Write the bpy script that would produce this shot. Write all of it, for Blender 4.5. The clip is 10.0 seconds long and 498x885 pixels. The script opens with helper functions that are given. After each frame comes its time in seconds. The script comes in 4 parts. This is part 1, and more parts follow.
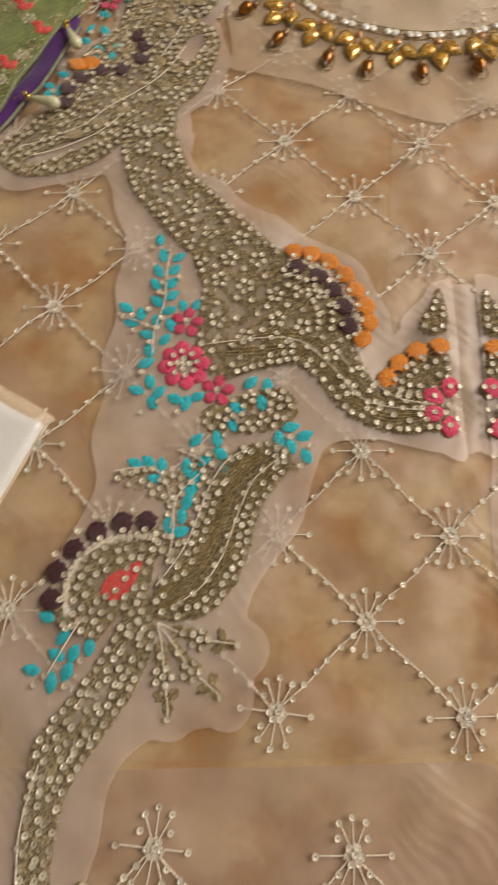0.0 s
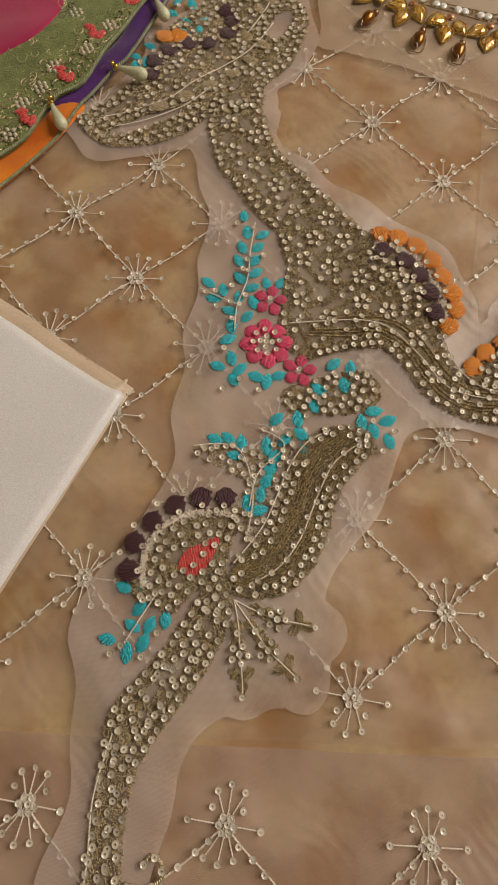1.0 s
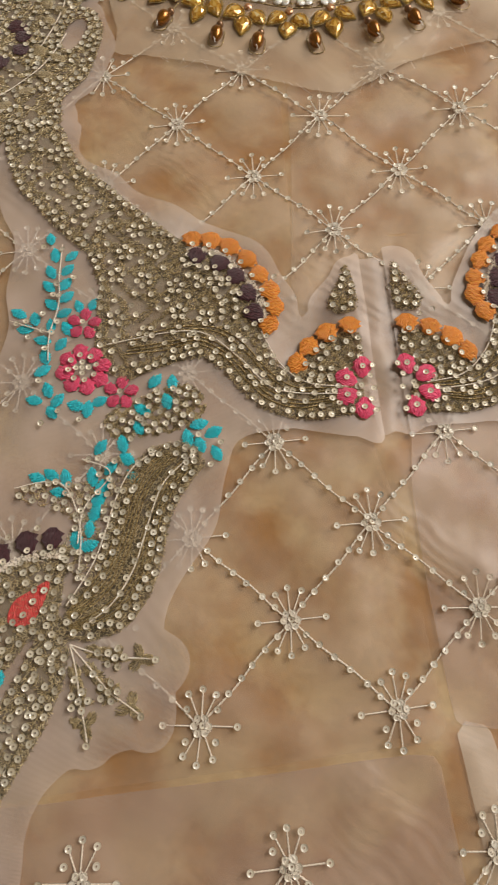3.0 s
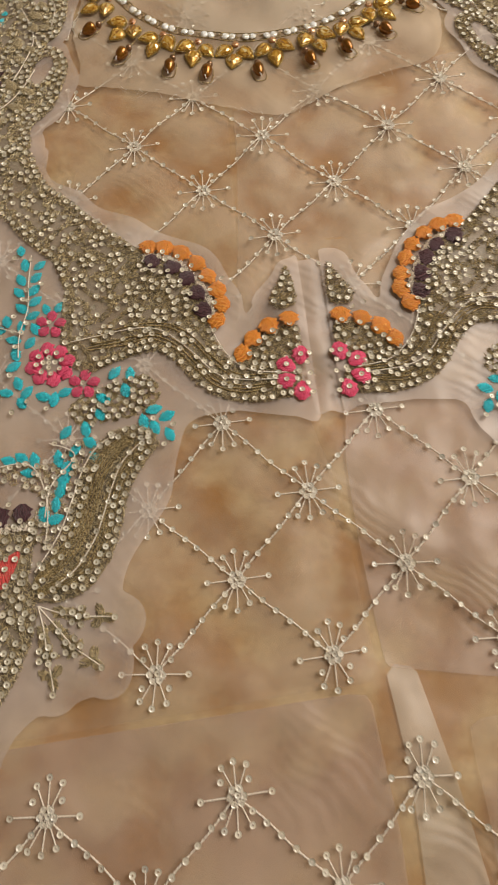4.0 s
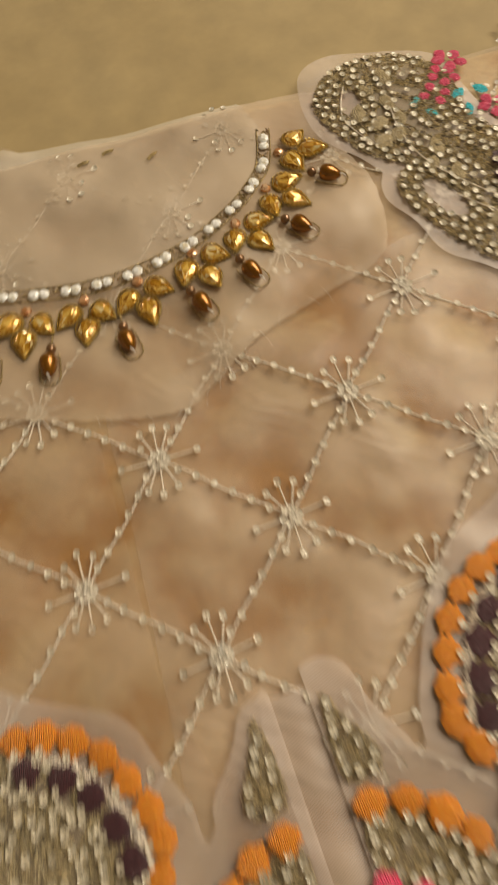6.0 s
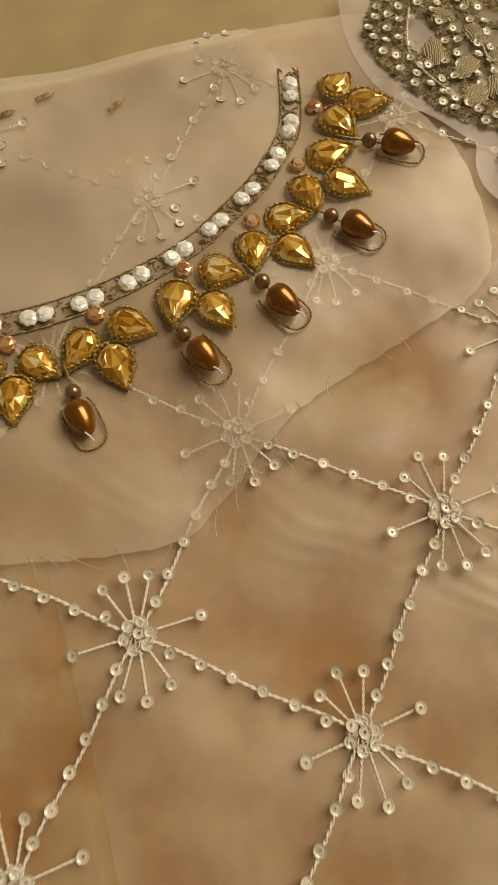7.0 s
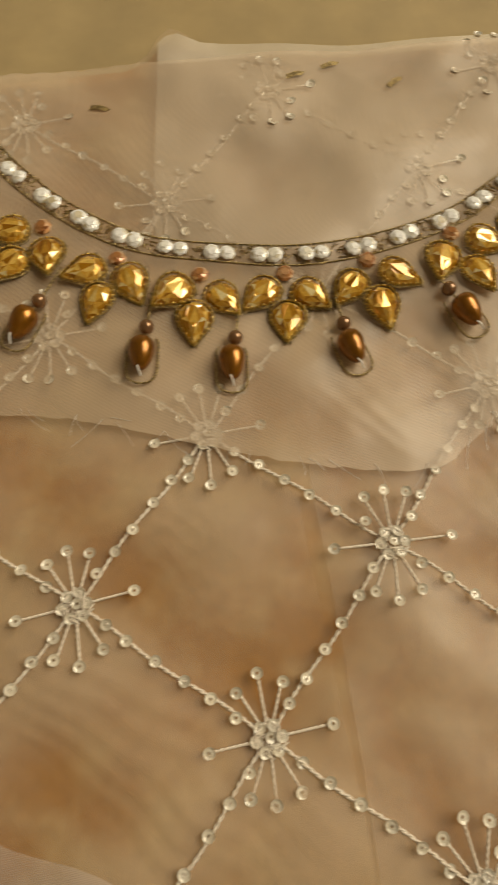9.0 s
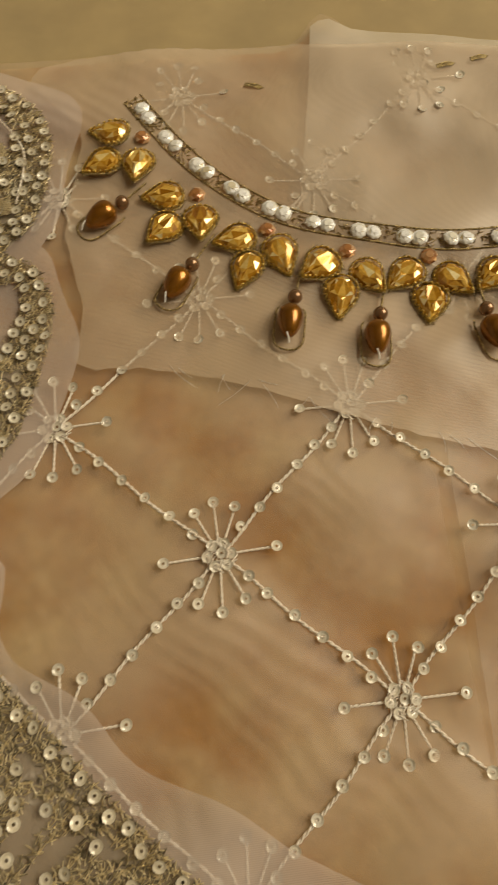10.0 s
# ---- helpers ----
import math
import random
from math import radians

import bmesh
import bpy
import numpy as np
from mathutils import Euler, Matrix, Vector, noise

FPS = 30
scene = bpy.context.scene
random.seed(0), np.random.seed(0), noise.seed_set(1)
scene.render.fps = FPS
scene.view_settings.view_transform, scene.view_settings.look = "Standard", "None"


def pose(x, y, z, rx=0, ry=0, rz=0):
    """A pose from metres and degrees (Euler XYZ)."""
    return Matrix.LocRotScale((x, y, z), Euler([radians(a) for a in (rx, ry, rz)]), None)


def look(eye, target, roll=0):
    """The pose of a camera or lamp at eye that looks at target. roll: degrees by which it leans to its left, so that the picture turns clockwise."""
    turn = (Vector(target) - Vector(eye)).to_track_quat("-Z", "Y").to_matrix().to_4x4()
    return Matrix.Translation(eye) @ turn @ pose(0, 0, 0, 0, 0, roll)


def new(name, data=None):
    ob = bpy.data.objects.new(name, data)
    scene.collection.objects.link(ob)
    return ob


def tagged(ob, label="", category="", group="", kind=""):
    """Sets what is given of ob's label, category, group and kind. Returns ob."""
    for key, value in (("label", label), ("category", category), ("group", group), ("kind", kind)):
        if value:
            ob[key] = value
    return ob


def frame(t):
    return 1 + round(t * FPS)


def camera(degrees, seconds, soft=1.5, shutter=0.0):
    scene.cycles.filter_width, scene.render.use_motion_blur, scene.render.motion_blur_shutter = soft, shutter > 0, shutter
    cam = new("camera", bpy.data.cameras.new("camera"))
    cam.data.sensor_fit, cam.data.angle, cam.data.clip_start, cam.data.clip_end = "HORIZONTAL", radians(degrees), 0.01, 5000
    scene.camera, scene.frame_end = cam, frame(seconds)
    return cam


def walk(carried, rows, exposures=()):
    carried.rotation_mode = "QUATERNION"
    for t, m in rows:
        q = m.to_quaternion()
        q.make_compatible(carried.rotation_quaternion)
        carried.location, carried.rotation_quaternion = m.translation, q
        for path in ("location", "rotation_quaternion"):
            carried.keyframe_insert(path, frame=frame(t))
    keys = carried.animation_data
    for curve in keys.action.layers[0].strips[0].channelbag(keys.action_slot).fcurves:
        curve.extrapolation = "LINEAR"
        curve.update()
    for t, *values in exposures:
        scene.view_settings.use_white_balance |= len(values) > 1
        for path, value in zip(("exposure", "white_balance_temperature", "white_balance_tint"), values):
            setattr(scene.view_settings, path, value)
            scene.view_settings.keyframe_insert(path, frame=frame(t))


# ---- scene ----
cam = camera(46, 10.0, soft=0.9, shutter=0.55)
PATH = [
    (0, look((-0.09980, -0.21830, 0.29505), (-0.10085, -0.18680, 0.20010), -0.10)),
    (0.5, look((-0.12570, -0.23040, 0.29135), (-0.12910, -0.19965, 0.19630), -1.00)),
    (1, look((-0.13350, -0.22675, 0.28875), (-0.13705, -0.19615, 0.19360), -1.40)),
    (1.5, look((-0.12305, -0.22660, 0.28450), (-0.12600, -0.19645, 0.18920), -1.70)),
    (2, look((-0.09770, -0.22975, 0.28415), (-0.09910, -0.19895, 0.18900), -1.10)),
    (2.5, look((-0.07420, -0.22285, 0.28205), (-0.07415, -0.19270, 0.18670), -1.50)),
    (3, look((-0.06150, -0.21190, 0.28155), (-0.05985, -0.18165, 0.18625), -0.80)),
    (3.2, look((-0.05985, -0.21535, 0.28310), (-0.05705, -0.18430, 0.18810), 0.90)),
    (4.5, look((-0.02315, -0.25460, 0.31445), (-0.02145, -0.22080, 0.22035), -3.90)),
    (5, look((-0.02100, -0.21495, 0.27810), (-0.01820, -0.18425, 0.18295), -3.30)),
    (5.5, look((-0.00870, -0.11560, 0.25525), (-0.00515, -0.08485, 0.16015), -6.80)),
    (6, look((0.02325, -0.00910, 0.23260), (0.02940, 0.02540, 0.13895), -10.60)),
    (6.2, look((0.02395, 0.02175, 0.20995), (0.03100, 0.05265, 0.11510), -8.90)),
    (7.3, look((0.02825, 0.07875, 0.15035), (0.03990, 0.10530, 0.05465), 2.80)),
    (7.5, look((0.02505, 0.07770, 0.15005), (0.03740, 0.10420, 0.05440), 4.60)),
    (8, look((0.00020, 0.06875, 0.15565), (0.01245, 0.09655, 0.06040), 7.10)),
    (8.5, look((-0.02625, 0.06365, 0.15740), (-0.01625, 0.09315, 0.06235), 5.60)),
    (9, look((-0.04715, 0.06730, 0.16185), (-0.03865, 0.09745, 0.06685), 4.70)),
    (9.5, look((-0.06725, 0.06460, 0.16240), (-0.06235, 0.09610, 0.06760), 0.70)),
    (10, look((-0.08230, 0.06090, 0.16270), (-0.07820, 0.09205, 0.06780), 1.90)),
]

walk(cam, PATH, [(0.0, 0.16, 6900, 12), (0.5, 0.05, 6950, 13), (1.0, -0.12, 7000, 15), (2.0, -0.12, 6900, 14), (2.5, 0.1, 6500, 11), (3.0, 0.12, 6500, 11), (4.5, 0.17, 6750, 10), (5.0, 0.18, 6950, 10), (5.5, 0.06, 7600, 9), (6.0, -0.06, 7700, 8), (7.5, -0.17, 8100, 5), (10.0, -0.14, 8100, 5)])

# ---- light: a bright window in a plain room ----
world = bpy.data.worlds.new("world")
scene.world = world
world.use_nodes = True
_sky = world.node_tree.nodes.new("ShaderNodeTexSky")
_sky.sky_type, _sky.sun_disc = "NISHITA", False
_sky.sun_elevation, _sky.sun_rotation = radians(35), radians(150)
world.node_tree.links.new(_sky.outputs[0], world.node_tree.nodes["Background"].inputs[0])
world.node_tree.nodes["Background"].inputs[1].default_value = 0.1


def window_lamp(name, place, target, wide, high, watts, colour):
    data = bpy.data.lights.new(name, "AREA")
    data.shape, data.size, data.size_y = "RECTANGLE", wide, high
    data.energy, data.color = watts, colour
    ob = new(name, data)
    ob.matrix_world = look(place, target)
    return ob


window_lamp("window_light", (1.24, 0.50, 1.42), (0.0, 0.0, 0.0), 1.3, 1.1, 40.0, (1.0, 0.94, 0.85))

# ---- materials ----


def nodes_of(name):
    m = bpy.data.materials.new(name)
    m.use_nodes = True
    return m, m.node_tree.nodes, m.node_tree.links, m.node_tree.nodes["Principled BSDF"]


def noise_node(nodes, links, scale, detail=4.0, rough=0.55, space="Object"):
    co = nodes.new("ShaderNodeTexCoord")
    n = nodes.new("ShaderNodeTexNoise")
    n.inputs["Scale"].default_value, n.inputs["Detail"].default_value = scale, detail
    n.inputs["Roughness"].default_value = rough
    links.new(co.outputs[space], n.inputs["Vector"])
    return n


def ramp_node(nodes, links, source, stops):
    r = nodes.new("ShaderNodeValToRGB")
    r.color_ramp.elements[0].position, r.color_ramp.elements[0].color = stops[0][0], (*stops[0][1], 1)
    r.color_ramp.elements[1].position, r.color_ramp.elements[1].color = stops[-1][0], (*stops[-1][1], 1)
    for at, colour in stops[1:-1]:
        r.color_ramp.elements.new(at).color = (*colour, 1)
    links.new(source, r.inputs[0])
    return r


def mix_node(nodes, links, a, b, factor, kind="MULTIPLY"):
    m = nodes.new("ShaderNodeMix")
    m.data_type, m.blend_type = "RGBA", kind
    m.inputs[0].default_value = factor
    links.new(a, m.inputs[6])
    links.new(b, m.inputs[7])
    return m


def bump_node(nodes, links, height, distance, strength=1.0, normal=None):
    b = nodes.new("ShaderNodeBump")
    b.inputs["Distance"].default_value, b.inputs["Strength"].default_value = distance, strength
    links.new(height, b.inputs["Height"])
    if normal:
        links.new(normal, b.inputs["Normal"])
    return b


def surface(name, dark, light, scale, rough=0.5, metal=0.0, fine=None, bump=0.0, coat=0.0, sheen=0.0, vary=0.0, space="Object", cover=1.0, grain=0.0, edge=(0.3, 0.7)):
    """Mottled at two scales, with fine relief; vary: difference from piece to piece."""
    m, nodes, links, p = nodes_of(name)
    big = noise_node(nodes, links, scale, space=space)
    small = noise_node(nodes, links, fine or scale * 9, 3.0, space=space)
    col = ramp_node(nodes, links, big.outputs[0], [(edge[0], dark), (edge[1], light)]).outputs[0]
    grey = ramp_node(nodes, links, small.outputs[0], [(0.25, (0.72, 0.72, 0.72)), (0.75, (1.0, 1.0, 1.0))])
    col = mix_node(nodes, links, col, grey.outputs[0], 0.8).outputs[2]
    if vary:
        info = nodes.new("ShaderNodeObjectInfo")
        r = ramp_node(nodes, links, info.outputs["Random"], [(0.0, (1 - vary,) * 3), (1.0, (1.0, 1.0, 1.0))])
        col = mix_node(nodes, links, col, r.outputs[0], 1.0).outputs[2]
    links.new(col, p.inputs["Base Color"])
    p.inputs["Roughness"].default_value, p.inputs["Metallic"].default_value = rough, metal
    p.inputs["Coat Weight"].default_value, p.inputs["Coat Roughness"].default_value = coat, 0.08
    p.inputs["Sheen Weight"].default_value = sheen
    if cover < 1.0:
        p.inputs["Alpha"].default_value = cover
    if grain:
        geo = nodes.new("ShaderNodeNewGeometry")
        r = ramp_node(nodes, links, geo.outputs["Random Per Island"], [(0.0, (1 - grain,) * 3), (0.45, (0.86, 0.83, 0.78)), (1.0, (1.0, 1.0, 1.0))])
        links.new(mix_node(nodes, links, col, r.outputs[0], 1.0).outputs[2], p.inputs["Base Color"])
    if bump:
        links.new(bump_node(nodes, links, small.outputs[0], bump).outputs[0], p.inputs["Normal"])
    return m


def stitched(name, dark, light, lines, rough=0.42, vary=0.12, bump=0.00035):
    """Satin stitch: fine parallel threads along the piece's own y."""
    m, nodes, links, p = nodes_of(name)
    co = nodes.new("ShaderNodeTexCoord")
    w = nodes.new("ShaderNodeTexWave")
    w.bands_direction = "X"
    w.inputs["Scale"].default_value, w.inputs["Distortion"].default_value = lines, 7.0
    w.inputs["Detail"].default_value, w.inputs["Detail Scale"].default_value = 2.0, 1.5
    links.new(co.outputs["Object"], w.inputs["Vector"])
    n = noise_node(nodes, links, 600, 3.0)
    col = ramp_node(nodes, links, w.outputs[1], [(0.08, dark), (0.30, tuple(0.35 * a + 0.65 * b for a, b in zip(dark, light))), (0.85, light)]).outputs[0]
    grey = ramp_node(nodes, links, n.outputs[0], [(0.3, (0.70, 0.70, 0.70)), (0.6, (1.0, 1.0, 1.0))])
    col = mix_node(nodes, links, col, grey.outputs[0], 0.5).outputs[2]
    info = nodes.new("ShaderNodeObjectInfo")
    r = ramp_node(nodes, links, info.outputs["Random"], [(0.0, (1 - vary,) * 3), (1.0, (1.0, 1.0, 1.0))])
    col = mix_node(nodes, links, col, r.outputs[0], 1.0).outputs[2]
    links.new(col, p.inputs["Base Color"])
    p.inputs["Roughness"].default_value = rough
    p.inputs["Sheen Weight"].default_value = 0.15
    links.new(bump_node(nodes, links, w.outputs[1], bump).outputs[0], p.inputs["Normal"])
    return m


def sheer(name, colour, cover, weave=4400.0, rough=0.42, mottle=0.10):
    """Organza: a woven film that lets part of what lies below show through."""
    m, nodes, links, p = nodes_of(name)
    co = nodes.new("ShaderNodeTexCoord")
    soft = noise_node(nodes, links, 16, 3.0)
    creases = noise_node(nodes, links, 26, 1.5, 0.45)
    heights = []
    for axis in ("X", "Y"):
        w = nodes.new("ShaderNodeTexWave")
        w.bands_direction = axis
        w.inputs["Scale"].default_value, w.inputs["Distortion"].default_value = weave / 6.283, 0.6
        links.new(co.outputs["Object"], w.inputs["Vector"])
        heights.append(w)
    cloth = mix_node(nodes, links, heights[0].outputs[0], heights[1].outputs[0], 0.5, "MIX")
    dark = tuple(c * (1 - 1.2 * mottle) for c in colour)
    col = ramp_node(nodes, links, soft.outputs[0], [(0.35, dark), (0.65, colour)])
    links.new(col.outputs[0], p.inputs["Base Color"])
    amount = nodes.new("ShaderNodeMapRange")
    amount.inputs["To Min"].default_value, amount.inputs["To Max"].default_value = cover - 0.06, cover + 0.06
    links.new(cloth.outputs[2], amount.inputs["Value"])
    wide = nodes.new("ShaderNodeMapRange")
    wide.inputs["From Min"].default_value, wide.inputs["From Max"].default_value = 0.3, 0.7
    wide.inputs["To Min"].default_value, wide.inputs["To Max"].default_value = -mottle, mottle
    links.new(creases.outputs[0], wide.inputs["Value"])
    add = nodes.new("ShaderNodeMath")
    add.operation, add.use_clamp = "ADD", True
    links.new(amount.outputs[0], add.inputs[0])
    links.new(wide.outputs[0], add.inputs[1])
    links.new(add.outputs[0], p.inputs["Alpha"])
    p.inputs["Roughness"].default_value = rough
    p.inputs["Specular IOR Level"].default_value = 0.9
    p.inputs["Sheen Weight"].default_value = 0.25
    ripple = nodes.new("ShaderNodeTexWave")
    ripple.bands_direction = "DIAGONAL"
    ripple.inputs["Scale"].default_value, ripple.inputs["Distortion"].default_value = 9.0, 7.0
    ripple.inputs["Detail"].default_value, ripple.inputs["Detail Scale"].default_value = 1.0, 0.8
    links.new(co.outputs["Object"], ripple.inputs["Vector"])
    some = mix_node(nodes, links, ripple.outputs[1], soft.outputs[0], 1.0)
    b = bump_node(nodes, links, some.outputs[2], 0.0030, 0.5)
    small = nodes.new("ShaderNodeTexWave")
    small.bands_direction = "DIAGONAL"
    small.inputs["Scale"].default_value, small.inputs["Distortion"].default_value = 70.0, 13.0
    small.inputs["Detail"].default_value, small.inputs["Detail Scale"].default_value = 1.0, 0.35
    links.new(co.outputs["Object"], small.inputs["Vector"])
    where = noise_node(nodes, links, 11, 1.0)
    mask = ramp_node(nodes, links, where.outputs[0], [(0.50, (0.0, 0.0, 0.0)), (0.66, (1.0, 1.0, 1.0))])
    lines = mix_node(nodes, links, small.outputs[1], mask.outputs[0], 1.0)
    b = bump_node(nodes, links, lines.outputs[2], 0.00035, 0.6, b.outputs[0])
    b = bump_node(nodes, links, creases.outputs[0], 0.0085, 0.75, b.outputs[0])
    links.new(b.outputs[0], p.inputs["Normal"])
    return m


M_SUPPORT = surface("tan_sheet", (0.37, 0.265, 0.12), (0.44, 0.325, 0.16), 9, 0.7, fine=45, sheen=0.2)
# lining blotches: shading from nearer and farther layers, painted into the colour
M_LINING = surface("lining_painted_shading", (0.37, 0.165, 0.028), (0.58, 0.415, 0.205), 24, 0.7, fine=300, bump=0.0001, sheen=0.2, edge=(0.41, 0.59))
M_THIN = sheer("thin_organza", (0.66, 0.50, 0.37), 0.13, mottle=0.12)
M_FOLD = sheer("doubled_organza", (0.80, 0.70, 0.56), 0.55, mottle=0.18)
M_PANEL = sheer("beige_organza", (0.70, 0.50, 0.34), 0.25, mottle=0.14)
M_UNDER = sheer("under_organza", (0.78, 0.63, 0.50), 0.23, mottle=0.16)
M_LOW = sheer("low_organza", (0.62, 0.46, 0.39), 0.40, mottle=0.14)
M_PATCH = sheer("neck_organza", (0.70, 0.54, 0.38), 0.42)
M_BACK = sheer("backing_organza", (0.76, 0.63, 0.55), 0.40)
M_THREAD = surface("ivory_thread", (0.86, 0.73, 0.59), (1.0, 0.92, 0.80), 300, 0.42, fine=1500, bump=0.0002, sheen=0.4)
M_SEQUIN = surface("ivory_sequin", (0.88, 0.79, 0.63), (1.0, 0.95, 0.84), 400, 0.3, 0.05, coat=0.5, vary=0.25, grain=0.3)
M_SEQUIN_GOLD = surface("gold_sequin", (0.90, 0.80, 0.60), (1.0, 0.94, 0.80), 400, 0.3, 0.08, coat=0.5, vary=0.25, grain=0.22)
M_ZARI = surface("antique_gold_mesh", (0.36, 0.28, 0.15), (0.54, 0.45, 0.29), 160, 0.5, 0.2, fine=1600, bump=0.0008, cover=0.34)
M_ZARI_THREAD = surface("gold_thread", (0.60, 0.48, 0.27), (0.98, 0.87, 0.62), 500, 0.28, 0.45, fine=2400, grain=0.9)
M_TURQ = stitched("turquoise_satin_stitch", (0.0, 0.40, 0.52), (0.02, 0.82, 0.95), 430)
M_ORANGE = stitched("orange_satin_stitch", (0.86, 0.16, 0.006), (1.0, 0.40, 0.045), 430)
M_PLUM = stitched("plum_satin_stitch", (0.018, 0.003, 0.007), (0.11, 0.028, 0.038), 430)
M_GOLD = stitched("gold_satin_stitch", (0.24, 0.17, 0.08), (0.60, 0.47, 0.26), 430)
M_PINK = stitched("pink_satin_stitch", (0.88, 0.010, 0.085), (1.0, 0.13, 0.27), 430)
M_RED = stitched("red_satin_stitch", (0.78, 0.03, 0.04), (1.0, 0.12, 0.10), 430)



def painted_facets(name, stops, rough, metal):
    """A foil-backed cut stone: inner reflections painted as a random shade per facet."""
    m, nodes, links, p = nodes_of(name)
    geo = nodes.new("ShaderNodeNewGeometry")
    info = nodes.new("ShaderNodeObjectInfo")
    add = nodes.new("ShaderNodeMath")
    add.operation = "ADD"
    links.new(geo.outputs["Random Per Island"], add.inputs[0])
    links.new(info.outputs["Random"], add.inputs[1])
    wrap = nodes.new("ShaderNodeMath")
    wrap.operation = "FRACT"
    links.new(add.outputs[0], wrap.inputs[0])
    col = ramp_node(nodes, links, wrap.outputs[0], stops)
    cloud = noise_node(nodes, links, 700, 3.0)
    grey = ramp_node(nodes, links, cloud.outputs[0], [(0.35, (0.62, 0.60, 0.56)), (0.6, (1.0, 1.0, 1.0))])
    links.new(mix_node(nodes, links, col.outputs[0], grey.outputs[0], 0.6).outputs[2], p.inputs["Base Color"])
    p.inputs["Roughness"].default_value, p.inputs["Metallic"].default_value = rough, metal
    p.inputs["Coat Weight"].default_value, p.inputs["Coat Roughness"].default_value = 1.0, 0.03
    return m


# dark to pale ramps stand for reflections, put into the facets' base colour
M_TOPAZ = painted_facets("topaz_painted_glints", [(0.0, (0.32, 0.12, 0.008)), (0.3, (0.55, 0.26, 0.025)), (0.6, (0.76, 0.43, 0.07)), (0.85, (0.90, 0.60, 0.16)), (1.0, (1.0, 0.88, 0.52))], 0.14, 0.35)
M_PEACH = painted_facets("peach_painted_glints", [(0.0, (0.30, 0.10, 0.03)), (0.5, (0.72, 0.33, 0.13)), (1.0, (0.98, 0.70, 0.45))], 0.14, 0.4)
M_CRYSTAL = painted_facets("crystal_painted_glints", [(0.0, (0.60, 0.48, 0.26)), (0.18, (0.92, 0.90, 0.82)), (0.4, (1.0, 1.0, 0.98)), (1.0, (1.0, 1.0, 1.0))], 0.12, 0.0)
M_GILT = surface("gilt_wire", (0.52, 0.33, 0.06), (0.86, 0.62, 0.18), 900, 0.3, 0.8, fine=2600, bump=0.0003)
M_PEARL = surface("bronze_pearl", (0.24, 0.085, 0.006), (0.38, 0.15, 0.012), 220, 0.27, 0.7, coat=0.6, vary=0.15)
M_BEAD = surface("bronze_bead", (0.24, 0.12, 0.05), (0.34, 0.19, 0.10), 300, 0.25, 0.6, coat=0.6)
M_CORD = surface("dark_gold_cord", (0.16, 0.11, 0.04), (0.66, 0.50, 0.24), 1300, 0.36, 0.6, fine=2600, bump=0.0004, edge=(0.38, 0.62))
M_CLEAR = surface("clear_thread", (0.8, 0.78, 0.74), (0.9, 0.88, 0.84), 300, 0.2, coat=0.5)
M_WHITE = surface("white_satin", (0.80, 0.78, 0.76), (0.90, 0.89, 0.87), 12, 0.34, fine=1300, bump=0.00004, sheen=0.4)
M_CREAM = surface("cream_lining", (0.62, 0.47, 0.32), (0.72, 0.58, 0.42), 20, 0.5, fine=900, bump=0.0002, sheen=0.3)
M_GREEN = surface("green_brocade", (0.11, 0.15, 0.025), (0.26, 0.31, 0.08), 130, 0.42, 0.1, fine=900, bump=0.0008, sheen=0.3)
M_MAGENTA = surface("magenta_silk", (0.42, 0.008, 0.075), (0.55, 0.018, 0.11), 20, 0.45, fine=1400, bump=0.00015, sheen=0.4)
M_PURPLE = surface("purple_silk", (0.055, 0.008, 0.12), (0.12, 0.022, 0.22), 30, 0.34, fine=1400, bump=0.00015, sheen=0.3)
M_SAFFRON = surface("saffron_silk", (0.72, 0.13, 0.004), (0.96, 0.30, 0.012), 30, 0.34, fine=1400, bump=0.00015, sheen=0.3)
M_PIPING = surface("pale_green_piping", (0.22, 0.25, 0.13), (0.42, 0.45, 0.28), 400, 0.45, fine=2200, bump=0.0004)
M_DROP = surface("pale_lime_pearl", (0.78, 0.80, 0.50), (0.90, 0.92, 0.66), 80, 0.22, 0.0, coat=0.8, vary=0.2)
M_BRASS = surface("brass_bead", (0.60, 0.40, 0.08), (0.80, 0.58, 0.18), 400, 0.22, 0.9)
M_WALL = surface("cream_plaster", (0.60, 0.55, 0.47), (0.68, 0.63, 0.55), 3, 0.9, fine=60, bump=0.002)
M_FLOOR = surface("brown_boards", (0.16, 0.09, 0.05), (0.26, 0.16, 0.09), 5, 0.5, fine=70, bump=0.001)
M_FRAME = surface("white_window_paint", (0.72, 0.71, 0.68), (0.80, 0.79, 0.76), 6, 0.45, fine=80)

# ---- helpers for shapes ----
rnd = random.Random(5)
rng = np.random.default_rng(5)


def mesh_from(name, verts, faces, material, smooth=False):
    me = bpy.data.meshes.new(name)
    me.from_pydata([tuple(v) for v in verts], [], [tuple(f) for f in faces])
    me.materials.append(material)
    if smooth:
        me.shade_smooth()
    me.update()
    return me


def mesh_of(name, bm, material, smooth=False, apart=False):
    me = bpy.data.meshes.new(name)
    if not apart:
        bmesh.ops.recalc_face_normals(bm, faces=bm.faces)
    bm.to_mesh(me)
    bm.free()
    me.materials.append(material)
    if smooth:
        me.shade_smooth()
    return me


def piece(name, me, parent, m=None, label="", kind=""):
    ob = new(name, me)
    ob.parent = parent
    if m is not None:
        ob.matrix_basis = m
    return tagged(ob, label, kind=kind)


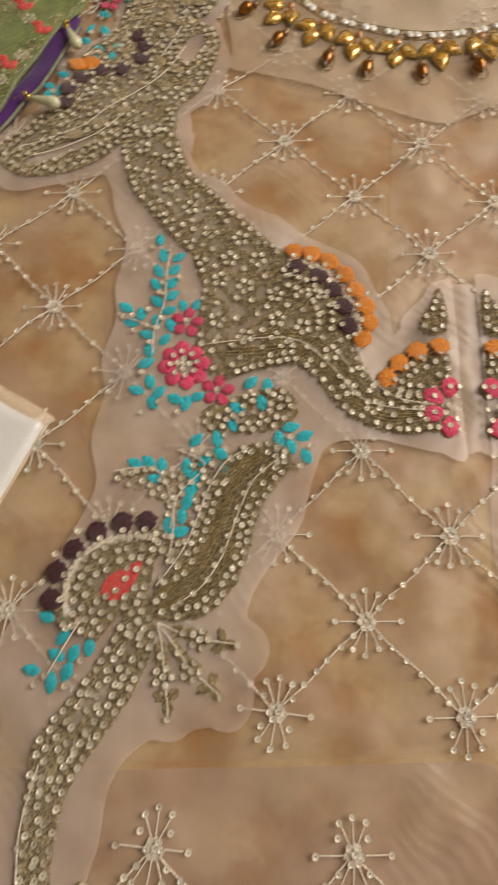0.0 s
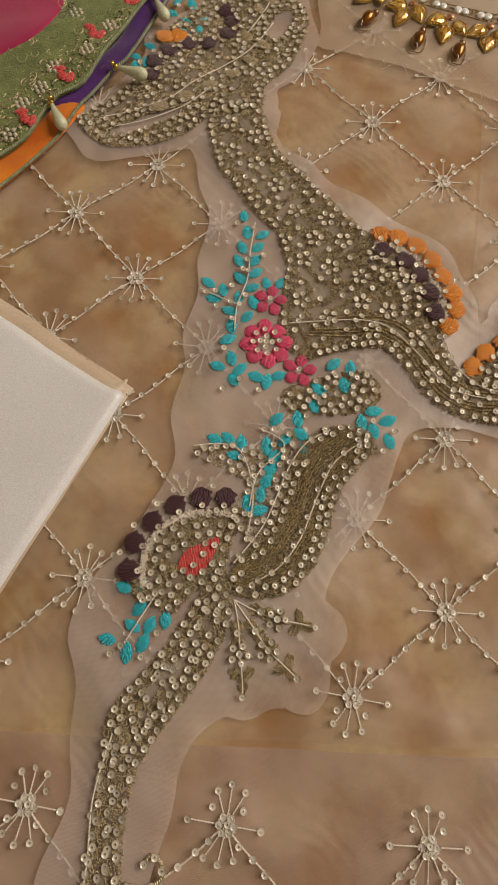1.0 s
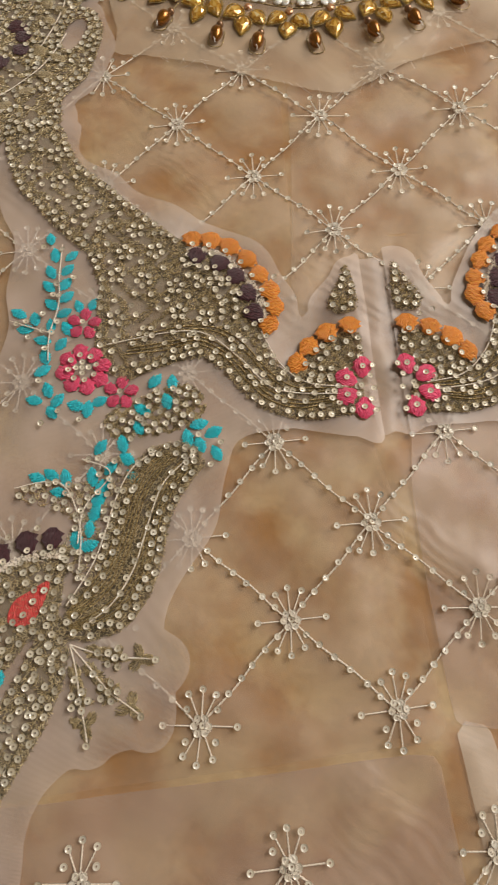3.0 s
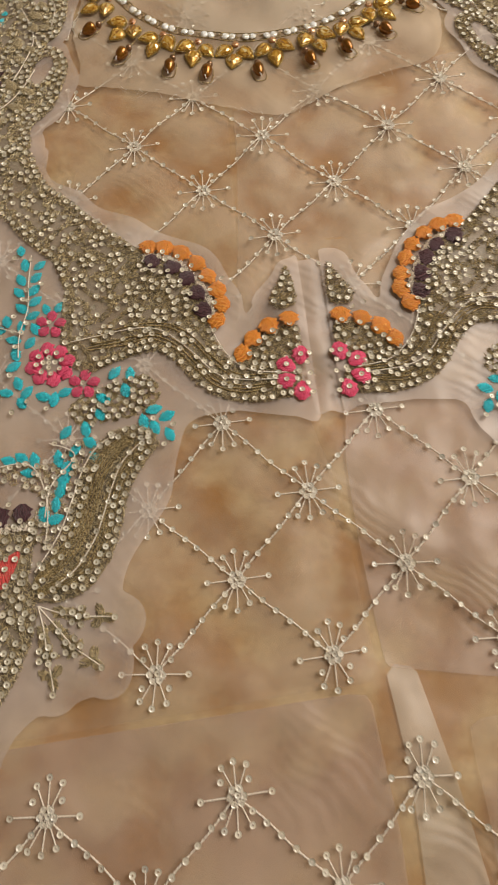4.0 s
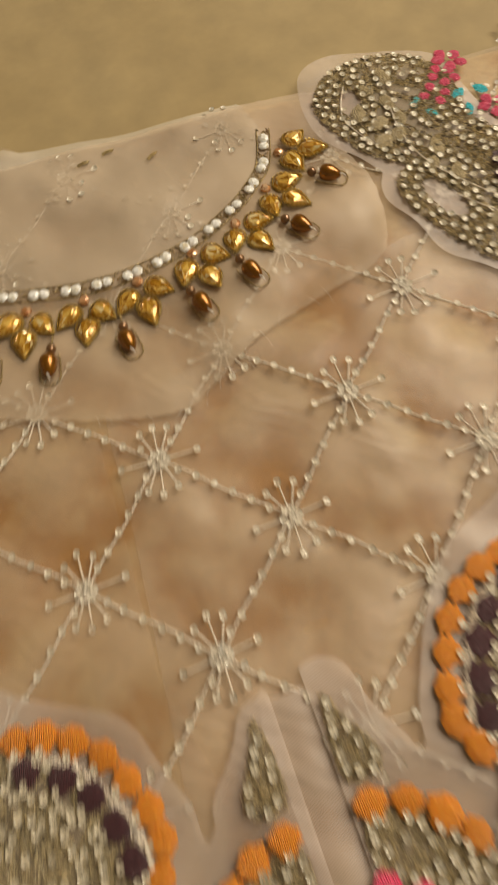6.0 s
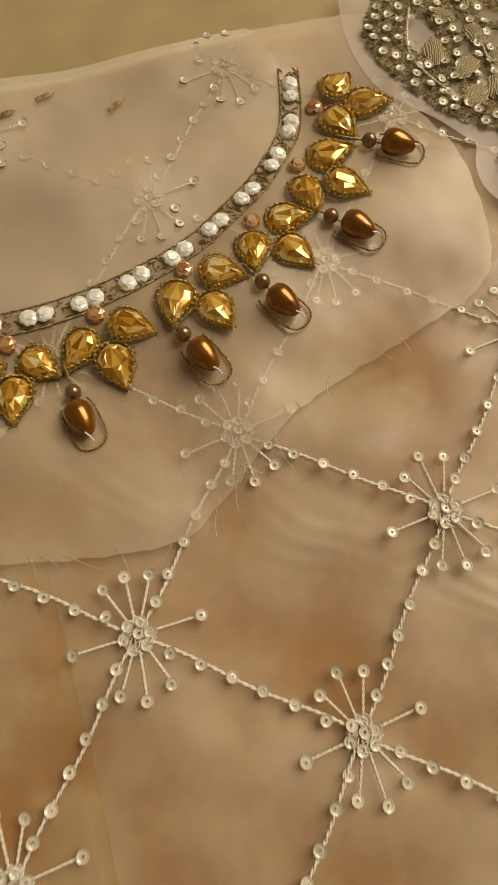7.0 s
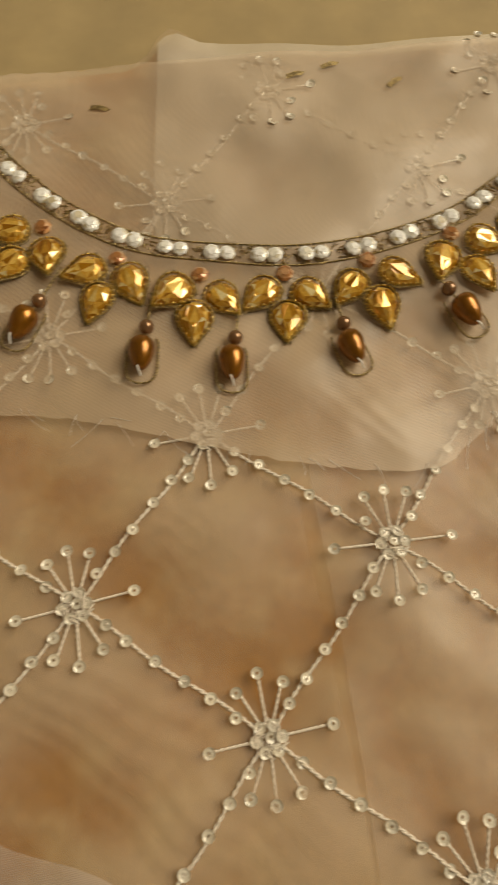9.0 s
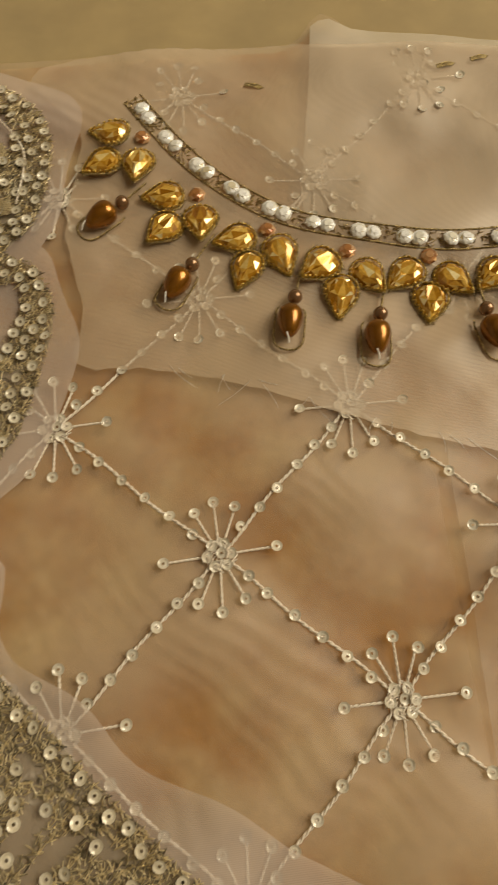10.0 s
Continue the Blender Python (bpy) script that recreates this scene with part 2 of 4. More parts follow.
def spline(points, closed=False, per=8):
    """Catmull-Rom through the points, in metres from millimetres."""
    p = np.array(points, float) / 1000.0
    n = len(p)
    out = []
    for i in range(n if closed else n - 1):
        if closed:
            a, b, c, d = p[i - 1], p[i], p[(i + 1) % n], p[(i + 2) % n]
        else:
            a, b, c, d = p[max(i - 1, 0)], p[i], p[i + 1], p[min(i + 2, n - 1)]
        for s in np.arange(per) / per:
            out.append(0.5 * (2 * b + (c - a) * s + (2 * a - 5 * b + 4 * c - d) * s * s + (3 * b - a - 3 * c + d) * s ** 3))
    if not closed:
        out.append(p[-1])
    return np.array(out)


def inside(poly, x, y):
    """Distance to a closed outline, positive inside."""
    x, y = np.asarray(x, float), np.asarray(y, float)
    best = np.full(x.shape, 1e9)
    odd = np.zeros(x.shape, bool)
    for (ax, ay), (bx, by) in zip(poly, np.roll(poly, -1, axis=0)):
        dx, dy = bx - ax, by - ay
        q = dx * dx + dy * dy + 1e-18
        s = np.clip(((x - ax) * dx + (y - ay) * dy) / q, 0, 1)
        best = np.minimum(best, (x - ax - s * dx) ** 2 + (y - ay - s * dy) ** 2)
        if ay != by:
            odd ^= ((ay > y) != (by > y)) & (x < (bx - ax) * (y - ay) / (by - ay) + ax)
    return np.where(odd, 1, -1) * np.sqrt(best)


WAVES = [(rng.uniform(-1, 1), rng.uniform(-1, 1), rng.uniform(0, 6.28)) for _ in range(14)]


def drape(x, y):
    """Height of the cloth: soft swells and shallow creases."""
    x, y = np.asarray(x, float), np.asarray(y, float)
    z = np.zeros(x.shape)
    for i, (a, b, c) in enumerate(WAVES):
        k = 30.0 + 14.0 * i
        z += np.sin(k * (a * x + b * y) + c + 1.5 * np.sin(19 * (b * x - a * y))) * (0.0006 / (1 + 0.16 * i))
    return z


def clipped(field, box, step, height):
    """A sheet over the part of a box where field(x, y) > 0, with a smooth rim."""
    x0, x1, y0, y1 = box
    nx, ny = int(round((x1 - x0) / step)) + 1, int(round((y1 - y0) / step)) + 1
    X, Y = np.meshgrid(np.linspace(x0, x1, nx), np.linspace(y0, y1, ny))
    F = field(X, Y)
    index = np.full(F.shape, -1, int)
    keep = F > 0
    index[keep] = np.arange(keep.sum())
    xs, ys = list(X[keep]), list(Y[keep])
    faces, cuts = [], {}

    def cut(p, q):
        key = (p, q) if p < q else (q, p)
        if key not in cuts:
            f, g = F[p], F[q]
            s = f / (f - g)
            cuts[key] = len(xs)
            xs.append(X[p] + s * (X[q] - X[p]))
            ys.append(Y[p] + s * (Y[q] - Y[p]))
        return cuts[key]

    some = keep[:-1, :-1] | keep[1:, :-1] | keep[:-1, 1:] | keep[1:, 1:]
    for j, i in zip(*np.nonzero(some)):
        ring = [(j, i), (j, i + 1), (j + 1, i + 1), (j + 1, i)]
        face = []
        for a, b in zip(ring, ring[1:] + ring[:1]):
            if keep[a]:
                face.append(index[a])
            if keep[a] != keep[b]:
                face.append(cut(a, b))
        if len(face) > 2:
            faces.append(face)
    xs, ys = np.array(xs), np.array(ys)
    return np.column_stack([xs, ys, height(xs, ys)]), faces


def tube_arrays(path, radius, sides=5, closed=False):
    """A round cord along 3D points."""
    path = np.asarray(path, float)
    n = len(path)
    verts, faces = [], []
    for i in range(n):
        a = path[i - 1] if (i or closed) else path[i]
        b = path[(i + 1) % n] if (i < n - 1 or closed) else path[i]
        t = (b - a) / (np.linalg.norm(b - a) + 1e-12)
        s = np.cross(t, (0, 0, 1.0))
        s /= np.linalg.norm(s) + 1e-12
        u = np.cross(s, t)
        for k in range(sides):
            c = 2 * math.pi * k / sides
            verts.append(path[i] + radius * (math.cos(c) * s + math.sin(c) * u))
    for i in range(n if closed else n - 1):
        for k in range(sides):
            a, b = i * sides, ((i + 1) % n) * sides
            faces.append((a + k, a + (k + 1) % sides, b + (k + 1) % sides, b + k))
    return verts, faces


def joined(lists):
    verts, faces = [], []
    for v, f in lists:
        base = len(verts)
        verts.extend(v)
        faces.extend(tuple(i + base for i in g) for g in f)
    return verts, faces


def twisted(path, radius, pitch=0.0022, closed=False):
    """Two strands wound round each other."""
    path = np.asarray(path, float)
    d = np.r_[0, np.cumsum(np.linalg.norm(np.diff(path, axis=0), axis=1))]
    n = max(8, int(d[-1] / (pitch / 5)))
    at = np.linspace(0, d[-1], n)
    q = np.column_stack([np.interp(at, d, path[:, k]) for k in range(3)])
    t = np.gradient(q, axis=0)
    t /= np.linalg.norm(t, axis=1)[:, None] + 1e-12
    s = np.cross(t, (0, 0, 1.0))
    u = np.cross(s, t)
    out = []
    for phase in (0, math.pi):
        a = (2 * math.pi * at / pitch + phase)[:, None]
        out.append(tube_arrays(q + 0.55 * radius * (np.cos(a) * s + np.sin(a) * u), 0.62 * radius, 4))
    return joined(out)


def on_cloth(xy, lift):
    xy = np.asarray(xy, float)
    return np.column_stack([xy, drape(xy[:, 0], xy[:, 1]) + lift])


def spot(x, y, lift, turn=0.0, tilt=8.0, size=1.0):
    """A pose on the cloth, with a little chance tilt."""
    z = float(drape(x, y)) + lift
    return pose(x, y, z, rnd.uniform(-tilt, tilt), rnd.uniform(-tilt, tilt), turn) @ Matrix.Scale(size, 4)


def sequin_mesh(name, material, radius=0.0016):
    """A cupped disc with a hole."""
    verts, faces, n = [], [], 10
    for r, z in ((0.26, 0.00004), (0.60, 0.0), (1.0, 0.00032)):
        for k in range(n):
            a = 2 * math.pi * k / n
            verts.append((radius * r * math.cos(a), radius * r * math.sin(a), z))
    for j in range(2):
        for k in range(n):
            a, b = j * n + k, j * n + (k + 1) % n
            faces.append((a, b, b + n, a + n))
    return mesh_from(name, verts, faces, material)


SEQUIN = sequin_mesh("sequin", M_SEQUIN)
SEQUIN_GOLD = sequin_mesh("sequin_gold", M_SEQUIN_GOLD, 0.00165)


def many(me, poses):
    """The same small mesh at many poses, as plain arrays."""
    v = np.array([tuple(p.co) for p in me.vertices])
    f = [tuple(p.vertices) for p in me.polygons]
    out = []
    for m in poses:
        a = np.array(m)
        out.append((list(v @ a[:3, :3].T + a[:3, 3]), f))
    return joined(out)


def flakes(points, angles, lengths, radius, lift):
    """Short raised stitches."""
    verts, faces = [], []
    points = np.asarray(points)
    z = drape(points[:, 0], points[:, 1]) + lift
    for (x, y), h, a, l in zip(points, z, angles, lengths):
        c, s = math.cos(a), math.sin(a)
        b = len(verts)
        w, up = radius, radius * rnd.uniform(0.8, 2.2)
        for e, zz in ((-0.5, 0.0), (0.0, up), (0.5, 0.0)):
            px, py = x + e * l * c, y + e * l * s
            verts += [(px - s * w, py + c * w, h), (px, py, h + w + zz), (px + s * w, py - c * w, h)]
        faces += [(b, b + 1, b + 4, b + 3), (b + 1, b + 2, b + 5, b + 4), (b + 3, b + 4, b + 7, b + 6), (b + 4, b + 5, b + 8, b + 7)]
    return verts, faces


# ---- room ----


def box_mesh(name, x0, x1, y0, y1, z0, z1, material, bevel=0.0):
    bm = bmesh.new()
    bmesh.ops.create_cube(bm, size=1.0, matrix=Matrix.Translation(((x0 + x1) / 2, (y0 + y1) / 2, (z0 + z1) / 2)) @ Matrix.Diagonal((x1 - x0, y1 - y0, z1 - z0, 1)))
    if bevel:
        bmesh.ops.bevel(bm, geom=bm.edges[:], offset=bevel, segments=2, affect="EDGES")
    return mesh_of(name, bm, material)


def structure(name, me, label):
    return tagged(new(name, me), label, kind="structure")


structure("floor", box_mesh("floor", -2.1, 1.4, -2.1, 2.1, -0.62, -0.5, M_FLOOR), "dark brown boarded floor of the room")
structure("ceiling", box_mesh("ceiling", -2.1, 1.4, -2.1, 2.1, 2.2, 2.3, M_WALL), "plain cream ceiling")
structure("wall_north", box_mesh("wall_north", -2.0, 1.3, 2.0, 2.1, -0.5, 2.2, M_WALL), "plain cream wall")
structure("wall_south", box_mesh("wall_south", -2.0, 1.3, -2.1, -2.0, -0.5, 2.2, M_WALL), "plain cream wall")
structure("wall_west", box_mesh("wall_west", -2.1, -2.0, -2.1, 2.1, -0.5, 2.2, M_WALL), "plain cream wall")
east = structure("wall_east", None, "cream wall round a wide window")
for y0, y1, z0, z1 in ((-2.1, -0.25, -0.5, 2.2), (1.25, 2.1, -0.5, 2.2), (-0.25, 1.25, -0.5, 0.75), (-0.25, 1.25, 2.1, 2.2)):
    piece("wall_panel", box_mesh("wall_panel", 1.3, 1.4, y0, y1, z0, z1, M_WALL), east)
frame_ob = structure("window_1", None, "white painted window in the wall")
for y0, y1, z0, z1 in ((-0.25, -0.2, 0.75, 2.1), (1.2, 1.25, 0.75, 2.1), (-0.2, 1.2, 0.75, 0.8), (-0.2, 1.2, 2.05, 2.1)):
    piece("window_frame", box_mesh("window_frame", 1.33, 1.39, y0, y1, z0, z1, M_FRAME, 0.005), frame_ob)

# the table under the cloth, with a tan sheet on it
table = tagged(new("table"), "broad low table under the spread cloth", "table")
piece("tabletop", box_mesh("tabletop", -0.9, 0.9, -0.9, 0.9, -0.05, -0.009, M_FLOOR, 0.004), table)
for sx in (-0.82, 0.82):
    for sy in (-0.82, 0.82):
        piece("leg", box_mesh("leg", sx - 0.03, sx + 0.03, sy - 0.03, sy + 0.03, -0.5, -0.05, M_FLOOR, 0.004), table)


def sheet_height(x, y):
    return 0.3 * drape(x, y) - 0.0056


v, f = clipped(lambda x, y: 0.86 - np.maximum(abs(x), abs(y)) + 0 * x, (-0.88, 0.88, -0.88, 0.88), 0.02, sheet_height)
tagged(new("table_sheet", mesh_from("table_sheet", v, f, M_SUPPORT, True)), "tan brown cotton sheet spread over the table", "sheet")

# ---- the sheer panel with its star lattice ----
PANEL_BOX = (-0.55, 0.45, -0.62, 0.30)
TOP = spline([(-550, 262), (-300, 275), (-121, 271), (-60, 271), (-43, 271), (-30, 287), (-12, 272), (35, 265), (93, 261), (150, 252), (300, 240), (450, 235)])


def below_top(x, y):
    return np.interp(x, TOP[:, 0], TOP[:, 1]) - y


def panel_field(x, y):
    e = 0.004 * np.sin(23 * x + 3) + 0.003 * np.sin(51 * y)
    return np.minimum.reduce([below_top(x, y), x + 0.52 + e, 0.42 - x + e, y + 0.6 + e])


panel = tagged(new("organza_panel"), "sheer beige organza panel with a sequinned star lattice, spread flat", "fabric")
v, f = clipped(panel_field, PANEL_BOX, 0.005, lambda x, y: drape(x, y) - 0.0009)
piece("cloth", mesh_from("cloth", v, f, M_PANEL, True), panel)
STRIP = spline([(6, -24), (16, -20), (27, -24), (28, -60), (29, -118), (18, -122), (9, -118), (7, -60)], True, 5)
v, f = clipped(lambda x, y: inside(STRIP, x, y), (0.0, 0.035, -0.13, -0.015), 0.002, lambda x, y: drape(x, y) + 0.0003 + 0.0006 * np.cos(400 * (x - 0.017)))
piece("slit_facing", mesh_from("slit_facing", v, f, M_BACK, True), panel, label="sheer facing strip behind the front slit")

# the layer folded beneath it
UNDER = [
    (0.0020, M_LOW, [(-420, -283), (-155, -277), (16, -268), (20, -330), (18, -480), (-420, -480)]),
    (0.0011, M_UNDER, [(60, -285), (300, -275), (300, -460), (62, -460)]),
    (0.0009, M_THIN, [(-420, 240), (-160, 232), (-55, 160), (-22, 100), (-24, 0), (-10, -60), (14, -160), (22, -264), (-155, -274), (-330, -280), (-420, -200)]),
    (-0.0007, M_FOLD, [(-34, 288), (-20, 277), (30, 268), (100, 261), (104, 240), (93, 214), (68, 194), (49, 185), (24, 181), (0, 181), (-27, 185), (-48, 191), (-49, 200), (-40, 250)]),
    (0.0018, M_UNDER, [(-17, 112), (150, 150), (320, 90), (320, -80), (100, -70), (-30, -70), (-26, -20), (-22, 20), (-19, 60)]),
    (0.0012, M_LOW, [(26, -258), (92, -270), (300, -264), (310, -140), (30, -100), (22, -150), (22, -200)]),
    (0.0016, M_FOLD, [(25, -256), (40, -259), (50, -310), (60, -380), (66, -450), (32, -450), (27, -360), (29, -305)]),
]
# the lining, which carries the painted shading of the layers as warm blotches
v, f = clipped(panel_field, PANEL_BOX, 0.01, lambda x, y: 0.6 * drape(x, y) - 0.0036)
tagged(new("lining", mesh_from("lining", v, f, M_LINING, True)), "warm brown lining cloth under the organza, layer shading painted on as orange blotches", "fabric")


def straight(points):
    p = np.array(points, float) / 1000
    return np.concatenate([a + (b - a) * (np.arange(6) / 6)[:, None] for a, b in zip(p, np.roll(p, -1, axis=0))])


for low, stuff, outline in UNDER:
    outline = straight(outline)
    box = (outline[:, 0].min() - 0.01, outline[:, 0].max() + 0.01, outline[:, 1].min() - 0.01, outline[:, 1].max() + 0.01)
    v, f = clipped(lambda x, y: inside(outline, x, y), box, 0.008, lambda x, y: drape(x, y) - 0.0009 - low)
    tagged(new("under_layer", mesh_from("under_layer", v, f, stuff, True)), "plain sheer organza layer folded under the panel", "fabric")

# stars
ARMS = [(0, 16), (180, 16), (64, 14.5), (89, 15.5), (114, 14), (-67, 14), (-95, 15.5), (-120, 14.5)]


def star_thread():
    parts = []
    for a, r in ARMS:
        c, s = math.cos(radians(a)), math.sin(radians(a))
        path = [np.array((q * c, q * s, 0.0005)) * 1.0 for q in (0.003, r * 0.0005, r * 0.00095)]
        parts.append(twisted(path, 0.00038, 0.003))
    for k in range(44):
        a, b = rnd.uniform(0, 6.28), rnd.uniform(0, 6.28)
        r, q = rnd.uniform(0.001, 0.0045), rnd.uniform(0.002, 0.005)
        parts.append(tube_arrays([(r * math.cos(a), r * math.sin(a), 0.0006), (q * math.cos(a + 0.5) * 0.8, q * math.sin(a + 0.5) * 0.8, 0.0011), (q * math.cos(a + 0.9), q * math.sin(a + 0.9), 0.0005)], 0.00022, 3))
    return joined(parts)


STAR = mesh_from("star_stitching", *star_thread(), M_THREAD, True)
STAR_SPOTS = [(r * math.cos(radians(a)) / 1000, r * math.sin(radians(a)) / 1000) for a, r in ARMS]
STAR_SPOTS += [(0.0034 * math.cos(1.05 * k), 0.0034 * math.sin(1.05 * k)) for k in range(6)] + [(0.0006, 0.0004)]
STAR_SPOTS += [(0.0095 * math.cos(radians(a)), 0.0095 * math.sin(radians(a))) for a in (44, 136, -44, -136)]
U, V = 0.0434, 0.0412
stars = {}
for i in range(-10, 9):
    for j in range(-6, 7):
        if (i + j) % 2 == 0 and (i, j) != (0, -2):
            stars[i, j] = (i * U + rnd.uniform(-0.001, 0.001), j * V + rnd.uniform(-0.001, 0.001) - (0.003 if j < -3 else 0))
lower = {}
for i in range(-9, 9):
    for j in range(0, 6):
        if (i + j) % 2 == 0:
            lower[i, j] = (-0.052 + i * 0.0431, -0.306 - j * 0.039)


def near_yoke(x, y):
    return -0.14 < x < 0.15 and 0.02 < y < 0.22


loose_sequins = []


def add_star(x, y):
    turn = rnd.uniform(-5, 5)
    m = pose(x, y, float(drape(x, y)) - 0.0007, 0, 0, turn)
    star = piece("star_motif", STAR, panel, m)
    for sx, sy in STAR_SPOTS:
        q = pose(sx * rnd.uniform(0.93, 1.05), sy * rnd.uniform(0.93, 1.05), 0.0009, rnd.uniform(-14, 14), rnd.uniform(-14, 14), rnd.uniform(0, 360))
        if near_yoke(x, y):
            piece("sequin", SEQUIN, star, q)
        else:
            loose_sequins.append(m @ q)


def add_line(a, b):
    a, b = np.array(a), np.array(b)
    t = (b - a) / np.linalg.norm(b - a)
    s = np.array((-t[1], t[0]))
    at = np.linspace(0.004, np.linalg.norm(b - a) - 0.004, 16)
    wob = 0.0005 * np.sin(at * 160 + rnd.uniform(0, 6))
    xy = a + at[:, None] * t + wob[:, None] * s
    piece("lattice_thread", mesh_from("lattice_thread", *twisted(on_cloth(xy, -0.0003), 0.00048, 0.0042), M_THREAD, True), panel)
    length = np.linalg.norm(b - a)
    for k in range(2, 6):
        x, y = a + t * length * (k / 7.0 + rnd.uniform(-0.012, 0.012))
        m = spot(x, y, 0.0002, rnd.uniform(0, 360), 14)
        if near_yoke(x, y):
            piece("sequin", SEQUIN, panel, m)
        else:
            loose_sequins.append(m)


for block in (stars, lower):
    for (i, j), p in block.items():
        if -0.5 < p[0] < 0.4 and p[1] < 0.255 and p[1] > -0.55:
            add_star(*p)
            for n in ((i + 1, j + 1), (i + 1, j - 1)):
                if n in block and block[n][1] < 0.25:
                    add_line(p, block[n])
piece("sequin_work", mesh_from("sequin_work", *many(SEQUIN, loose_sequins), M_SEQUIN), panel, label="pale sequins of the outer stars", kind="stuff")

# ---- embroidered applique pieces ----


def satin_petal(name, length, width, material, pointed=0.6, height=0.0011):
    """A padded satin-stitched petal along its own y, from 0 to length, with an uneven rim."""
    n, rows, verts, faces = (7, 13, [], []) if pointed > 0.3 else (15, 7, [], [])
    r = random.Random(len(name))
    for j in range(rows + 1):
        s = j / rows
        w = math.sin(math.pi * min(0.97, 0.06 + 0.92 * s) ** (1.0 if pointed > 0.3 else 1.35)) ** (0.9 if pointed > 0.3 else 0.6)
        for i in range(n):
            q = -1 + 2 * i / (n - 1)
            edge = 1 + ((0.22 if j % 2 else -0.10) + r.uniform(-0.10, 0.10) if i in (0, n - 1) else 0)
            dome = (1 - q * q) ** 0.5 * min(1.0, 4 * s + 0.1, 4 * (1 - s) + 0.1)
            if pointed <= 0.3:
                dome *= 0.5 + 0.5 * abs(math.cos(7.5 * q)) * s + 0.2 * (1 - s)
                edge *= 1 + 0.05 * math.cos(15 * q) * s
            verts.append((0.5 * width * w * q * edge, length * (s - 0.5), height * dome + 0.0001))
    for j in range(rows):
        for i in range(n - 1):
            a = j * n + i
            faces.append((a, a + 1, a + n + 1, a + n))
    return mesh_from(name, verts, faces, material, True)


LEAF = satin_petal("leaf", 0.0115, 0.0066, M_TURQ, height=0.0007)
PETAL_ORANGE = satin_petal("orange_petal", 0.0110, 0.0116, M_ORANGE, 0.0, 0.0016)
PETAL_PLUM = satin_petal("plum_petal", 0.0115, 0.0104, M_PLUM, 0.0, 0.0014)
PETAL_PINK = satin_petal("pink_petal", 0.0105, 0.0085, M_PINK, 0.0, 0.0015)

PETAL_GOLD = satin_petal("gold_petal", 0.0120, 0.0070, M_GOLD, height=0.0010)

BODY = [(-176, 86), (-188, 76), (-185, 57), (-180, 42), (-170, 29), (-158, 13), (-146, 1), (-138, -10), (-133, -25), (-133, -40), (-134, -54), (-133, -68), (-127, -79), (-117, -84), (-108, -81), (-98, -78), (-88, -76), (-77, -76),
        (-68, -83), (-61, -92), (-55, -100), (-44, -108), (-29, -113), (-14, -113), (1, -110), (3, -98), (-6, -92), (-19, -90), (-31, -88), (-40, -78), (-45, -66), (-48, -54), (-48, -42), (-54, -28), (-63, -16), (-76, -7), (-88, -1), (-98, 8), (-115, 25), (-132, 43), (-147, 60), (-157, 84)]
FAN = [(-31, -88), (-24, -78), (-13, -69), (4, -65), (6, -82), (0, -92), (-12, -92)]
SPIKE = [(3, -24), (-1, -33), (-9, -48), (-3, -54), (6, -51), (6, -34)]
WING = [(-158, 85), (-156, 104), (-143, 120), (-136, 140), (-132, 160), (-137, 178), (-148, 186), (-139, 196), (-133, 219), (-134, 237), (-142, 248), (-155, 258), (-175, 262), (-195, 258), (-207, 235),
        (-198, 205), (-205, 175), (-224, 150), (-228, 120), (-246, 94), (-263, 76), (-270, 68), (-263, 58), (-249, 49), (-228, 51), (-202, 63), (-186, 78)]
FAN_LOW = [(-193, -213), (-191, -199), (-186, -187), (-174, -177), (-161, -171), (-146, -169), (-148, -186), (-151, -202), (-164, -212), (-172, -221), (-182, -219)]
FEATHER = [(-79, -132), (-88, -122), (-103, -122), (-114, -129), (-122, -143), (-127, -159), (-131, -174), (-138, -187), (-146, -196), (-144, -210), (-130, -211), (-116, -205), (-106, -191), (-101, -175), (-97, -158), (-88, -143)]
STEM = [(-150, -200), (-145, -212), (-146, -227), (-154, -246), (-163, -260), (-172, -274), (-179, -289), (-181, -309), (-180, -325), (-177, -350), (-172, -380), (-188, -382), (-194, -345), (-195, -320), (-195, -300), (-196, -284), (-195, -268), (-186, -254), (-175, -239), (-165, -222), (-157, -206)]
CLUSTER = [(-129, -103), (-112, -95), (-88, -89), (-77, -101), (-87, -113), (-111, -116), (-125, -115)]
SPRIG = [(-172, -141), (-156, -134), (-141, -138), (-127, -128), (-117, -124), (-126, -146), (-133, -167), (-140, -187), (-150, -174), (-144, -158), (-155, -150), (-167, -146)]
REGIONS = {"bird_body": BODY, "fan": FAN, "spike": SPIKE, "wing": WING, "low_fan": FAN_LOW, "feather": FEATHER, "stem": STEM}
# holes in the wing where bare organza shows
EYES = [(-152, 234, 6, 11, 10), (-150, 160, 7, 15, -20), (-228, 70, 26, 5, 28)]
LEAVES_A = [(-160, 5, 8), (-157, -6, 8), (-148, -7, -50), (-159, -17, 25), (-150, -16, -50), (-160, -26, 40), (-151, -25, -45), (-150, -33, -50), (-158, -37, 50), (-143, -40, 20), (-135, -39, -35), (-176, -41, 60), (-167, -45, 10), (-172, -51, 80), (-151, -43, -70), (-158, -50, 10), (-149, -53, 30),
            (-162, -59, 75), (-152, -62, -40), (-160, -69, 15), (-161, -77, -60), (-158, -88, 20), (-165, -93, 75), (-153, -94, -45), (-156, -100, 35)]
